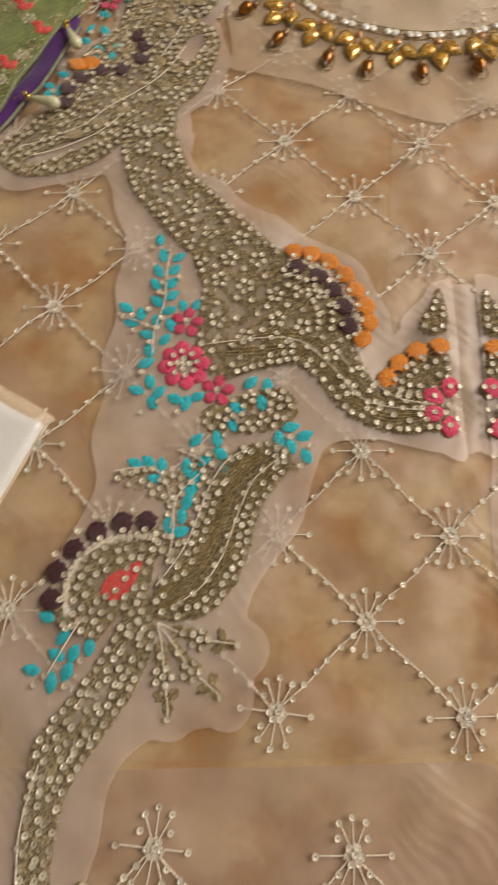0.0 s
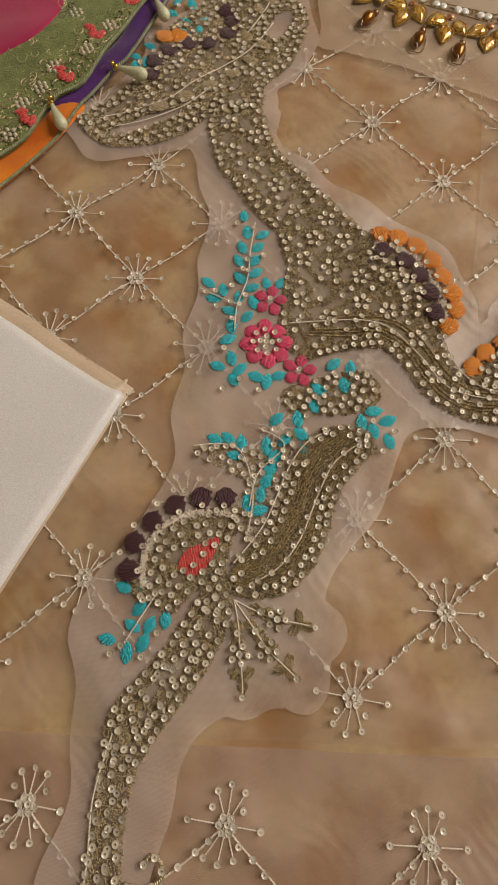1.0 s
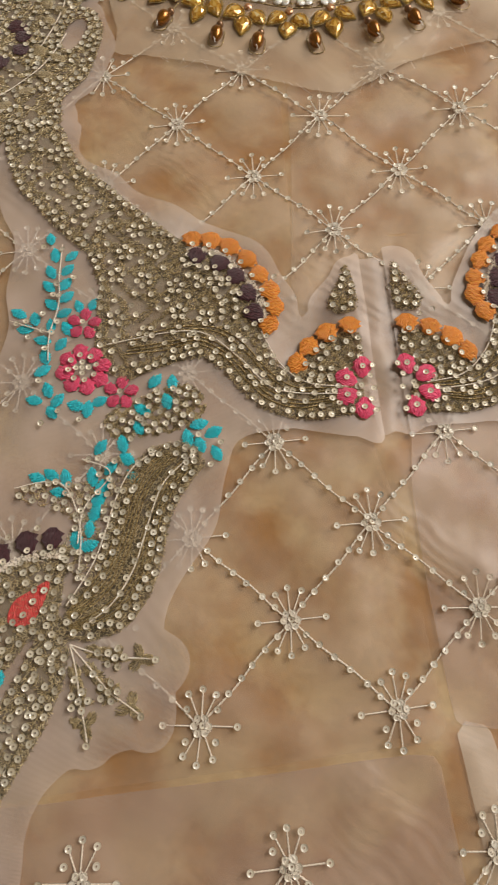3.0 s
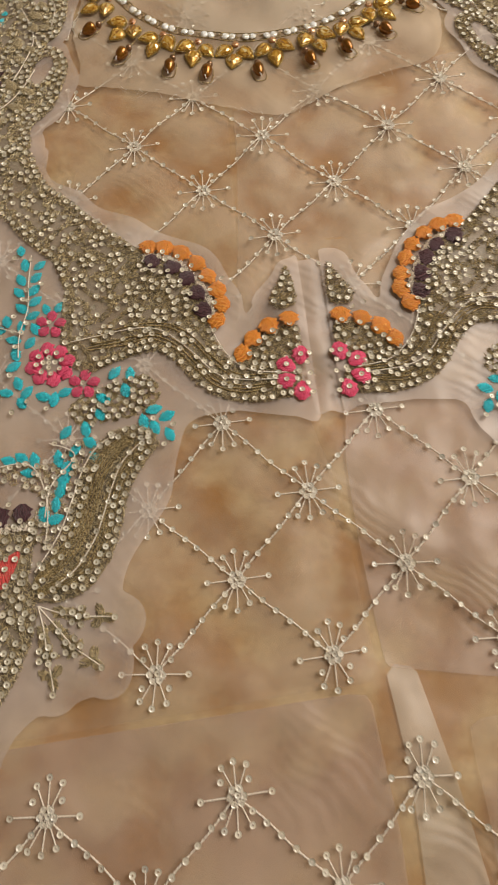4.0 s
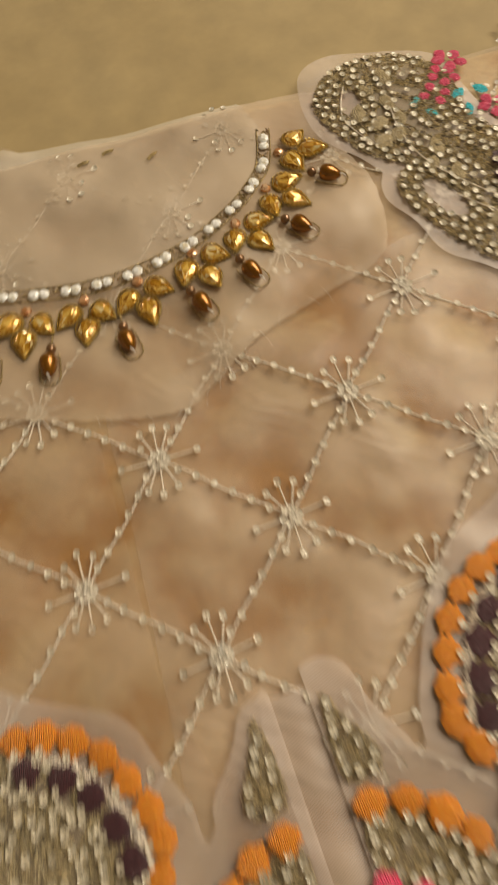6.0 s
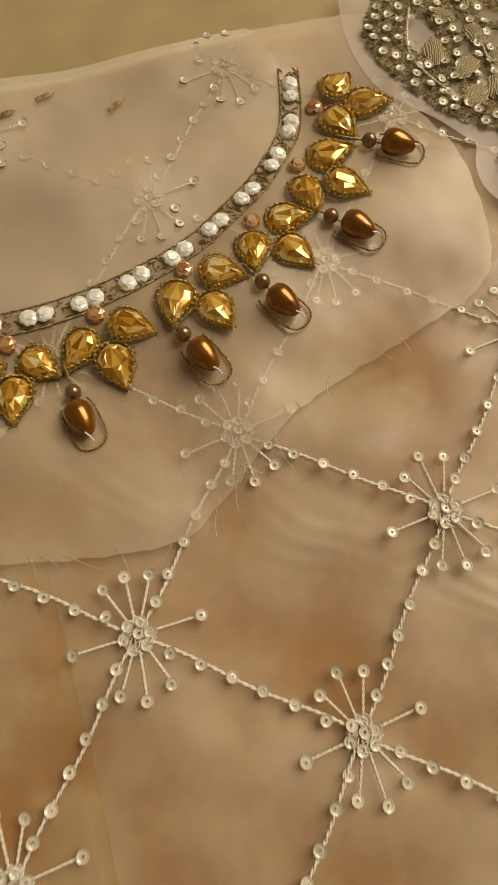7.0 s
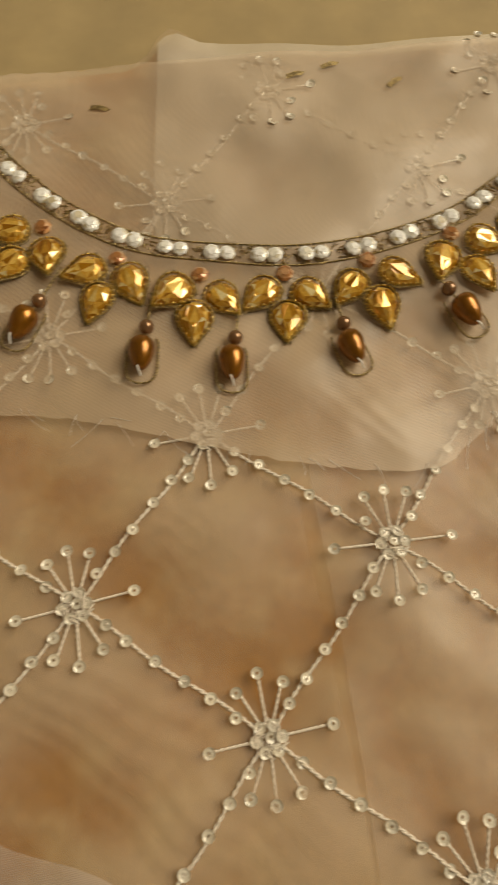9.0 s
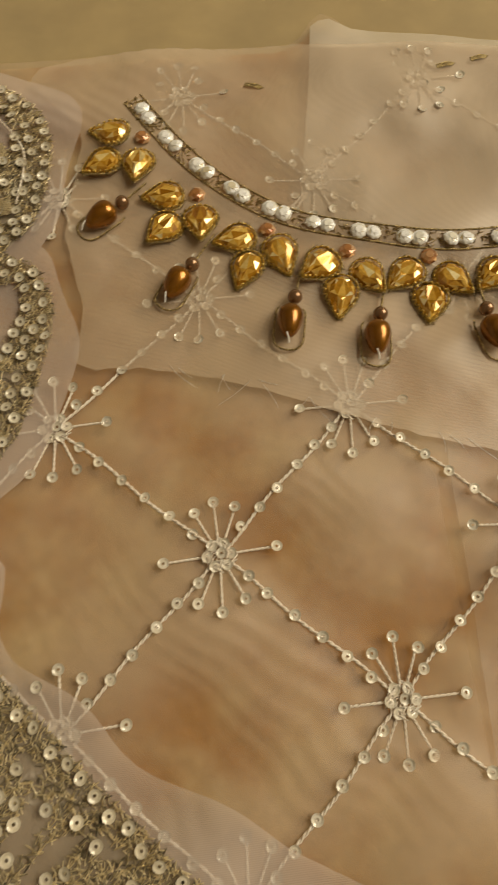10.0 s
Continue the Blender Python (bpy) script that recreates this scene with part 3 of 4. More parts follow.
LEAVES_B = [(-132, -95, -65), (-138, -99, -10), (-144, -97, 70), (-103, -86, -40), (-94, -88, 0), (-97, -98, 15), (-110, -101, 55), (-112, -111, 30)]
LEAVES_C = [(-81, -112, -75), (-87, -119, 10), (-74, -117, -65), (-81, -123, 20), (-73, -128, 25), (-131, -120, -40), (-120, -119, 10), (-118, -127, 50), (-126, -131, -40), (-115, -136, 40)]
LEAVES_D = [(-135, -135, 5), (-130, -140, -50), (-132, -147, -50), (-134, -154, -40), (-136, -161, 0), (-142, -166, 10), (-136, -169, -70), (-162, -134, 70), (-155, -133, 50), (-148, -135, 10), (-151, -142, 80)]
LEAVES_E = [(-197, -212, 70), (-189, -211, -30), (-188, -221, -40), (-190, -229, 60), (-182, -228, -20), (-175, -225, 0), (-184, -236, -20), (-201, -236, 80), (-191, -241, 0)]
LEAVES_F = [(-234, 131, 70), (-242, 121, 60), (-234, 118, -10), (-241, 113, 10), (-214, 158, 70), (-202, 161, -70), (-204, 150, 5), (-215, 147, 30), (-224, 166, 50), (-180, 222, 40), (-182, 212, -30), (-202, 219, 60), (-199, 207, 20), (-213, 217, -40), (-214, 192, 70), (-222, 178, -30), (-212, 176, 30)]
ORANGE_A = [(-80, -2), (-70, -4), (-60, -9), (-51, -17), (-45, -27), (-40, -38), (-38, -48), (-42, -58)]
PLUM_A = [(-78, -13), (-66, -19), (-58, -28), (-52, -39), (-49, -51)]
ORANGE_B = [(-28, -81), (-21, -72), (-11, -65), (1, -62)]
PLUM_B = [(-153, -165), (-165, -166), (-177, -171), (-187, -180), (-194, -191), (-195, -204)]
PLUM_C = [(-229, 107), (-228, 118), (-221, 128), (-209, 137), (-196, 140), (-184, 150), (-183, 161), (-187, 170)]
ORANGE_C = [(-225, 140), (-217, 142)]
HALF_FLOWER = [(5, -86, -10), (-4, -92, 55), (-5, -102, 110), (3, -109, 170)]
FLOWERS = [(-140, -77, 8, 9.6, 0.95), (-140, -51, 5, 5.6, 0.70), (-121, -91, 5, 5.6, 0.72), (-215, 243, 5, 5.5, 0.7), (-204, 233, 5, 5.0, 0.66), (-192, 223, 4, 5.0, 0.66), (-211, 204, 5, 5.0, 0.66)]
# three gold sprigs: floret, trefoil and end sequin, all from one root
SPRIG_ROOT = (-144, -213)
GOLD_SPRIGS = [((-123, -220), (-112, -221), (-105, -222)), ((-126, -234), (-117, -241), (-112, -245)), ((-139, -237), (-137, -247), (-136, -255))]


BACKING = [(-200, 80), (-192, 40), (-182, 10), (-186, -42), (-183, -77), (-182, -130), (-186, -160), (-216, -225), (-211, -277), (-213, -335), (-216, -395), (-160, -395), (-168, -313), (-152, -274), (-113, -257),
           (-100, -239), (-101, -216), (-86, -180), (-70, -140), (-62, -122), (-38, -121), (-8, -119), (20, -116), (20, -24), (0, -20), (-16, -50), (-30, -62), (-28, -38), (-38, -14), (-62, 4), (-85, 14), (-112, 38), (-138, 62), (-150, 90)]
LANES = {"wing": (1.8, 5.6, 12.5, 16.3, 25.0), "feather": (1.8, 5.4), "stem": (1.6, 6.2), "spike": (2.5,), "bird_body": (1.8,), "low_fan": (2.2, 7.0, 11.5), "fan": (2.0, 6.5)}


def applique(label, mirrored):
    """One embroidered piece on its own sheer backing; the other side is its mirror image, pulled in a little at the shoulder."""
    root = tagged(new("embroidered_applique"), label, "embroidery", group="applique pieces")

    def put(x, y):
        """The plan of the first piece, in millimetres, to metres on this piece."""
        if mirrored:
            x = 33 - x - 0.27 * max(0.0, y - 115)
        return x / 1000, y / 1000

    def turn(a):
        return -a if mirrored else a

    shapes = {}
    for name, pts in REGIONS.items():
        shapes[name] = spline([tuple(1000 * c for c in put(*p)) for p in pts], True, 5)
    extra = [spline([tuple(1000 * c for c in put(*p)) for p in pts], True, 5) for pts in (CLUSTER, SPRIG)]
    eyes = [(*put(x, y), a / 1000, b / 1000, radians(turn(t))) for x, y, a, b, t in EYES]

    def eye_field(x, y):
        """Positive inside the bare holes, roughly in metres."""
        out = np.full(np.shape(x), -1.0)
        for ex, ey, a, b, t in eyes:
            c, s = math.cos(t), math.sin(t)
            p, q = (x - ex) * c + (y - ey) * s, -(x - ex) * s + (y - ey) * c
            out = np.maximum(out, (1 - np.sqrt((p / a) ** 2 + (q / b) ** 2)) * min(a, b))
        return out

    # backing: the sheer piece, cut about a finger wide round the stitches
    every = list(shapes.values()) + extra
    allx = np.concatenate([p for p in every])
    box = (allx[:, 0].min() - 0.03, allx[:, 0].max() + 0.03, allx[:, 1].min() - 0.01, allx[:, 1].max() + 0.03)
    back = spline([tuple(1000 * c for c in put(*p)) for p in BACKING], True, 4)
    pins = [put(*p[:2]) for p in LEAVES_A[::3] + LEAVES_B[::3] + LEAVES_E[::2]] + [put(*q) for sprig in GOLD_SPRIGS for q in sprig]

    def backing(x, y):
        d = np.full(np.shape(x), -1.0)
        for p in every:
            d = np.maximum(d, inside(p, x, y))
        for px, py in pins:
            d = np.maximum(d, 0.006 - np.hypot(x - px, y - py))
        d = np.maximum(d + 0.0085, inside(back, x, y)) + 0.003 * np.sin(70 * x + 40 * y) + 0.002 * np.sin(130 * y - 60 * x)
        seam = x - 0.025 if mirrored else 0.0115 - x
        return np.minimum.reduce([d, seam])

    v, f = clipped(backing, box, 0.003, lambda x, y: drape(x, y) + 0.0012)
    piece("backing", mesh_from("backing", v, f, M_BACK, True), root, label="sheer organza backing with a cut edge")

    poses, rows = [], []
    for name, poly in shapes.items():
        hole = eye_field if name == "wing" else None

        def field(x, y):
            d = inside(poly, x, y)
            return np.minimum(d, -hole(x, y)) if hole else d

        lo, hi = poly.min(axis=0), poly.max(axis=0)
        bx = (lo[0] - 0.002, hi[0] + 0.002, lo[1] - 0.002, hi[1] + 0.002)
        v, f = clipped(field, bx, 0.0018, lambda x, y: drape(x, y) + 0.0014 + 0.4 * np.clip(field(x, y), 0, 0.0016))
        piece(name, mesh_from(name, v, f, M_ZARI, True), root, label="dense antique gold stitching")
        # raised stitches, lying with the run of the shape
        area = (bx[1] - bx[0]) * (bx[3] - bx[2])
        pts = np.column_stack([rng.uniform(bx[0], bx[1], int(area * 1.5e6)), rng.uniform(bx[2], bx[3], int(area * 1.5e6))])
        d = field(pts[:, 0], pts[:, 1])
        gaps = np.sin(250 * pts[:, 0] + 2 * np.sin(190 * pts[:, 1])) * np.sin(230 * pts[:, 1] + 2 * np.cos(170 * pts[:, 0]))
        ok = (d > -0.0004) & ((d < 0.0065) | (gaps > -0.22) | (name in ("feather", "fan", "spike")))
        pts = pts[ok]
        e = 0.0008
        gx = field(pts[:, 0] + e, pts[:, 1]) - field(pts[:, 0] - e, pts[:, 1])
        gy = field(pts[:, 0], pts[:, 1] + e) - field(pts[:, 0], pts[:, 1] - e)
        ang = np.arctan2(gy, gx) + np.where(rng.random(len(pts)) < 0.5, math.pi / 2, 0) + rng.normal(0, 0.55, len(pts))
        v, f = flakes(pts, ang, rng.uniform(0.0011, 0.0028, len(pts)), 0.00016, 0.0025 if name == "feather" else 0.0021)
        piece("gold_stitches", mesh_from("gold_stitches", v, f, M_ZARI_THREAD), root, kind="stuff")
        # sequins run in rows that follow the outline
        cand = np.column_stack([rng.uniform(bx[0], bx[1], int(area * 1.6e6)), rng.uniform(bx[2], bx[3], int(area * 1.6e6))])
        d = field(cand[:, 0], cand[:, 1]) * 1000
        lane = np.min([abs(d - q) for q in LANES.get(name, (2.0, 7.2, 12.4, 17.6, 22.8, 28.0))], axis=0)
        cand = cand[(d > 0.8) & (lane < 0.9)]
        grid = {}
        for x, y in cand:
            key = (int(x // 0.004), int(y // 0.004))
            if all((x - a) ** 2 + (y - b) ** 2 > 0.0043 ** 2 for i in (-1, 0, 1) for j in (-1, 0, 1) for a, b in grid.get((key[0] + i, key[1] + j), ())):
                grid.setdefault(key, []).append((x, y))
                poses.append((x, y))
        # florets and single sequins over the middle
        if name in ("bird_body", "stem"):
            inner = np.column_stack([rng.uniform(bx[0], bx[1], 2600), rng.uniform(bx[2], bx[3], 2600)])
            deep = field(inner[:, 0], inner[:, 1])
            hearts = []
            for (x, y), q in zip(inner, deep):
                if q > (0.0092 if name != "stem" else 0.0075) and all((x - a) ** 2 + (y - b) ** 2 > 0.0148 ** 2 for a, b in hearts):
                    hearts.append((x, y))
            taken = [(x + 0.0037 * math.cos(1.257 * k + 40 * x), y + 0.0037 * math.sin(1.257 * k + 40 * x)) for x, y in hearts for k in range(5)]
            for (x, y), q in zip(inner, deep):
                if q > 0.0055 and all((x - a) ** 2 + (y - b) ** 2 > 0.0060 ** 2 for a, b in taken):
                    taken.append((x, y))
            poses += taken
    for poly in extra:
        lo, hi = poly.min(axis=0), poly.max(axis=0)
        pts = np.column_stack([rng.uniform(lo[0], hi[0], 5200), rng.uniform(lo[1], hi[1], 5200)])
        d = inside(poly, pts[:, 0], pts[:, 1])
        some = pts[(d > 0) & (np.sin(900 * pts[:, 0]) * np.sin(800 * pts[:, 1]) > -0.15)]
        v, f = flakes(some, rng.uniform(0, 6.28, len(some)), rng.uniform(0.001, 0.0026, len(some)), 0.00018, 0.0013)
        piece("gold_stitches", mesh_from("gold_stitches", v, f, M_ZARI_THREAD), root, kind="stuff")
        taken = []
        for x, y in pts[d > 0.0015]:
            if all((x - a) ** 2 + (y - b) ** 2 > 0.0042 ** 2 for a, b in taken):
                taken.append((x, y))
        poses += taken
    # gold sprigs below the feather
    for heart, leaf, tip in GOLD_SPRIGS:
        sprig = piece("gold_sprig", None, root)
        stem = spline([SPRIG_ROOT, ((SPRIG_ROOT[0] + heart[0]) / 2 + 1, (SPRIG_ROOT[1] + heart[1]) / 2 - 1), heart, leaf, tip])
        stem = np.array([put(*(1000 * q)) for q in stem])
        piece("sprig_stem", mesh_from("sprig_stem", *twisted(on_cloth(stem, 0.0017), 0.0004, 0.0024), M_THREAD, True), sprig)
        mid = ((heart[0] * 0.62 + SPRIG_ROOT[0] * 0.38), (heart[1] * 0.62 + SPRIG_ROOT[1] * 0.38))
        for (cx, cy), size, lobes in ((mid, 0.0062, 2), (heart, 0.0058, 5), (leaf, 0.0066, 3)):
            cx, cy = put(cx, cy)
            way = math.atan2(stem[-1][1] - stem[0][1], stem[-1][0] - stem[0][0])
            a = rng.uniform(0, 6.28, 420)
            r = size * np.sqrt(rng.random(420)) * (0.60 + 0.40 * np.cos(lobes * (a - way)))
            v, f = flakes(np.column_stack([cx + r * np.cos(a), cy + r * np.sin(a)]), a + rng.normal(0, 0.5, 420), rng.uniform(0.001, 0.0024, 420), 0.00018, 0.0014)
            piece("gold_stitches", mesh_from("gold_stitches", v, f, M_ZARI_THREAD), sprig, kind="stuff")
        for k in range(5):
            x, y = put(heart[0] + 4.0 * math.cos(1.257 * k), heart[1] + 4.0 * math.sin(1.257 * k))
            poses.append((x, y))
        poses += [put(*heart), put(*tip), put(*mid)]
    # the curled hook beside the stem's foot
    hook = spline([tuple(1000 * c for c in put(*p)) for p in ((-171, -323), (-168, -319), (-164, -321), (-163, -327), (-169, -331), (-178, -330))])
    piece("hook_cord", mesh_from("hook_cord", *twisted(on_cloth(hook, 0.0020), 0.0011, 0.0022), M_ZARI_THREAD, True), root, label="curled gold stitched hook")
    poses += [tuple(q) for q in hook[2::9]]
    # padded gold petals inside the wing
    for x, y, a in ((-158, 205, 30), (-166, 215, 5), (-164, 240, -40), (-178, 246, -10), (-160, 140, 60), (-168, 126, 80), (-179, 113, 100), (-192, 101, 110), (-206, 91, 115), (-221, 82, 115), (-150, 204, 60), (-156, 216, 60), (-151, 226, 20), (-168, 228, 0), (-172, 148, 30), (-166, 172, 20), (-160, 182, 40), (-168, 190, 10)):
        piece("gold_petal", PETAL_GOLD, root, spot(*put(x, y), 0.0024, turn(a), 5, rnd.uniform(0.85, 1.15)))
    # coloured stitches
    for x, y, a in LEAVES_A + LEAVES_B + LEAVES_C + LEAVES_D + LEAVES_E + LEAVES_F:
        piece("leaf", LEAF, root, spot(*put(x, y), 0.0016, turn(a), 7, rnd.uniform(0.72, 0.88)))
        poses.append((put(x, y)[0] + rnd.uniform(-0.005, 0.005), put(x, y)[1] - 0.006)) if rnd.random() < 0.7 else None

    def arc(pts, me, name, out, mark):
        cx, cy = np.mean(np.array(pts), axis=0) if out is None else out
        for x, y in pts:
            a = math.degrees(math.atan2(y - cy, x - cx)) - 90
            px, py = put(x, y)
            piece(name, me, root, spot(px, py, 0.0027, turn(a), 4, rnd.uniform(0.95, 1.1)))
            if mark:
                ux, uy = cx - x, cy - y
                k = 4.0 / math.hypot(ux, uy)
                marks.append(put(x + k * ux, y + k * uy))

    marks = []
    arc(ORANGE_A, PETAL_ORANGE, "orange_petal", (-82, -44), True)
    arc(PLUM_A, PETAL_PLUM, "plum_petal", (-88, -48), True)
    arc(ORANGE_B, PETAL_ORANGE, "orange_petal", (0, -90), True)
    arc(PLUM_B, PETAL_PLUM, "plum_petal", (-155, -205), True)
    arc(PLUM_C, PETAL_PLUM, "plum_petal", (-160, 165), True)
    for (x, y), (x1, y1) in zip(PLUM_B, PLUM_B[1:]):
        u, w = (x + x1) / 2 + 155, (y + y1) / 2 + 205
        k = 1 + 6.0 / math.hypot(u, w)
        marks.append(put(-155 + k * u, -205 + k * w))
    arc(ORANGE_C, PETAL_ORANGE, "orange_petal", (-221, 150), False)
    # an ivory stitched strip between the plum and the orange petals, and round the low fan
    for pts in ([(-83, -8), (-71, -11), (-61, -17), (-54, -26), (-48, -36), (-44, -47), (-44, -57)], [(-150, -173), (-165, -173), (-177, -178), (-186, -187), (-189, -199), (-188, -210)]):
        q = spline([tuple(1000 * c for c in put(*p)) for p in pts])
        many_at = np.array([q[rnd.randrange(len(q))] for _ in range(420)]) + rng.normal(0, 0.0008, (420, 2))
        v, f = flakes(many_at, rng.uniform(0, 6.28, 420), rng.uniform(0.0012, 0.0026, 420), 0.0002, 0.0030)
        piece("ivory_strip", mesh_from("ivory_strip", v, f, M_THREAD), root, label="ivory stitched strip", kind="stuff")
    # curved sequin rows inside the round breast
    for r, a0, a1, gap in ((29.5, -12, 86, 5.2), (22.5, -15, 88, 4.6)):
        for a in np.arange(a0, a1, math.degrees(gap / r)):
            marks.append(put(-88 + r * math.cos(radians(a)) + rnd.uniform(-0.6, 0.6), -48 + r * math.sin(radians(a)) + rnd.uniform(-0.6, 0.6)))
    flower = piece("half_flower", None, root)
    for x, y, a in HALF_FLOWER:
        piece("pink_petal", PETAL_PINK, flower, spot(*put(x, y), 0.0026, turn(a), 4, 1.12))
        marks.append(put(x, y))
    for x, y in ((8, -92), (3, -97), (9, -99), (7, -105), (10, -86), (9, -111)):
        marks.append(put(x, y))
    for x, y, n, r, size in FLOWERS:
        flower = piece("flower", None, root)
        for k in range(n):
            a = 360 / n * k + 10
            fx, fy = x + r * math.cos(radians(a)), y + r * math.sin(radians(a))
            piece("pink_petal", PETAL_PINK, flower, spot(*put(fx, fy), 0.0018, turn(a - 90), 4, size))
            if n > 5:
                marks.append(put(x + 0.75 * r * math.cos(radians(a)), y + 0.75 * r * math.sin(radians(a))))
        marks.append(put(x, y))
        for k in range(4 if n > 5 else 0):
            marks.append(put(x + 3.2 * math.cos(1.57 * k), y + 3.2 * math.sin(1.57 * k)))
    # red satin patch in the low fan
    red = spline([tuple(1000 * c for c in put(*p)) for p in ((-172, -202), (-170, -193), (-162, -188), (-154, -184), (-156, -193), (-162, -203))], True, 4)
    lo, hi = red.min(axis=0), red.max(axis=0)
    v, f = clipped(lambda x, y: inside(red, x, y), (lo[0], hi[0], lo[1], hi[1]), 0.0012, lambda x, y: drape(x, y) + 0.0024)
    piece("red_patch", mesh_from("red_patch", v, f, M_RED, True), root, label="red satin stitched patch")
    # couched cords along the feather, the sprigs and the wing
    for pts in ([(-128, -64), (-100, -60), (-76, -62), (-58, -78), (-40, -96), (-8, -101)], [(-46, -62), (-38, -80), (-24, -93), (-4, -97)], [(-103, -124), (-115, -132), (-123, -146), (-128, -162), (-134, -178), (-146, -196)], [(-86, -129), (-99, -140), (-105, -152), (-110, -167), (-115, -182), (-124, -196), (-135, -204)], [(-153, 0), (-154, -20), (-154, -38), (-158, -56), (-158, -72)], [(-180, -46), (-166, -52), (-156, -56)], [(-180, -212), (-186, -224), (-194, -240)], [(-140, -126), (-126, -134), (-138, -150), (-141, -168)],
                [(-254, 71), (-234, 79), (-214, 90), (-202, 102), (-185, 118), (-169, 134), (-155, 160)], [(-246, 64), (-224, 72), (-204, 84), (-190, 98)], [(-172, 150), (-160, 176), (-158, 200), (-170, 232)], [(-144, 204), (-142, 226), (-156, 246)], [(-192, -275), (-196, -300), (-194, -330), (-200, -360)], [(-172, -139), (-150, -138), (-140, -160), (-141, -185)]):
        q = spline([tuple(1000 * c for c in put(*p)) for p in pts])
        for x, y in (q[2::4] if pts[0][0] > -200 else q[:0]):
            poses.append((x + rnd.uniform(-0.0012, 0.0012), y + rnd.uniform(-0.0012, 0.0012)))
        piece("couched_cord", mesh_from("couched_cord", *twisted(on_cloth(q, 0.0030), 0.00038, 0.003), M_THREAD, True), root, label="ivory couched cord")
    covered = [(*put(x, y), 0.0050) for x, y in ORANGE_A + PLUM_A + ORANGE_B + PLUM_B + PLUM_C + ORANGE_C] + [(*put(x, y), 0.0036) for x, y, a in LEAVES_A + LEAVES_B + LEAVES_C + LEAVES_D + LEAVES_E + LEAVES_F]
    covered += [(*put(x, y), 0.0045) for x, y, a in HALF_FLOWER] + [(*put(x, y), (r + 5) / 1000) for x, y, n, r, size in FLOWERS]
    poses = [(x, y) for x, y in poses if all((x - a) ** 2 + (y - b) ** 2 > r * r for a, b, r in covered)]
    # dense gold cords down the feather and along the tail
    for edges, cuts in ((([(-103, -124), (-114, -131), (-122, -145), (-128, -162), (-134, -178), (-146, -197)], [(-80, -133), (-89, -143), (-98, -158), (-102, -175), (-107, -191), (-118, -204), (-143, -210)]), (0.16, 0.22, 0.28, 0.34, 0.40, 0.46, 0.62, 0.68, 0.74, 0.80, 0.86)),
                        (([(-120, -73), (-98, -73), (-84, -70), (-70, -78), (-58, -93), (-46, -105), (-30, -110), (-8, -105)], [(-112, -58), (-90, -54), (-68, -56), (-54, -66), (-42, -82), (-30, -92), (-16, -94), (-2, -96)]), (0.18, 0.3, 0.42, 0.72, 0.84))):
        a, b = (spline([tuple(1000 * c for c in put(*p)) for p in e]) for e in edges)
        a, b = (np.column_stack([np.interp(np.linspace(0, 1, 40), np.linspace(0, 1, len(e)), e[:, k]) for k in (0, 1)]) for e in (a, b))
        for c in cuts:
            piece("gold_cord", mesh_from("gold_cord", *twisted(on_cloth(a + (b - a) * c, 0.0026), 0.00044, 0.0019), M_CORD, True), root)
    # sequins: single ones first, the outer ones joined
    singles = [(x, y, 0.0033) for x, y in poses if -0.13 < y < 0.09][:250]
    rest = [(x, y, 0.0032) for x, y in poses if not -0.13 < y < 0.09] + [(x, y, 0.0033) for x, y in poses if -0.13 < y < 0.09][250:]
    for x, y in marks:
        piece("sequin", SEQUIN_GOLD, root, spot(x, y, 0.0043, rnd.uniform(0, 360), 14, 0.95))
    for x, y, h in singles:
        piece("sequin", SEQUIN_GOLD, root, spot(x, y, h, rnd.uniform(0, 360), 16))
    piece("sequin_work", mesh_from("sequin_work", *many(SEQUIN_GOLD, [spot(x, y, h, rnd.uniform(0, 360), 16) for x, y, h in rest]), M_SEQUIN_GOLD), root, kind="stuff")
    return root


applique("gold embroidered applique with turquoise leaves, pink flowers and orange petals", False)
applique("mirrored gold embroidered applique with orange petals and pink flowers", True)

# ---- the jewelled neckline on its sheer patch ----
neck = tagged(new("neckline_trim"), "sheer neckline patch edged with crystals, topaz stones and bronze pearls", "neckline trim")
PATCH = spline([(-122, 268), (-122, 231), (-128, 195), (-123, 163), (-125, 144), (-104, 141), (-84, 136), (-60, 126), (-32, 114), (-8, 106), (19, 101), (34, 108), (62, 124), (103, 133), (132, 144), (143, 182), (136, 215), (132, 253)], True, 6)


def patch_field(x, y):
    return np.minimum(inside(PATCH, x, y) + 0.0006 * np.sin(700 * x) * np.sin(520 * y), below_top(x, y) - 0.001)


v, f = clipped(patch_field, (-0.14, 0.155, 0.09, 0.295), 0.003, lambda x, y: drape(x, y) + 0.0010)
piece("patch", mesh_from("patch", v, f, M_PATCH, True), neck, label="sheer pinkish organza patch with a raw edge")

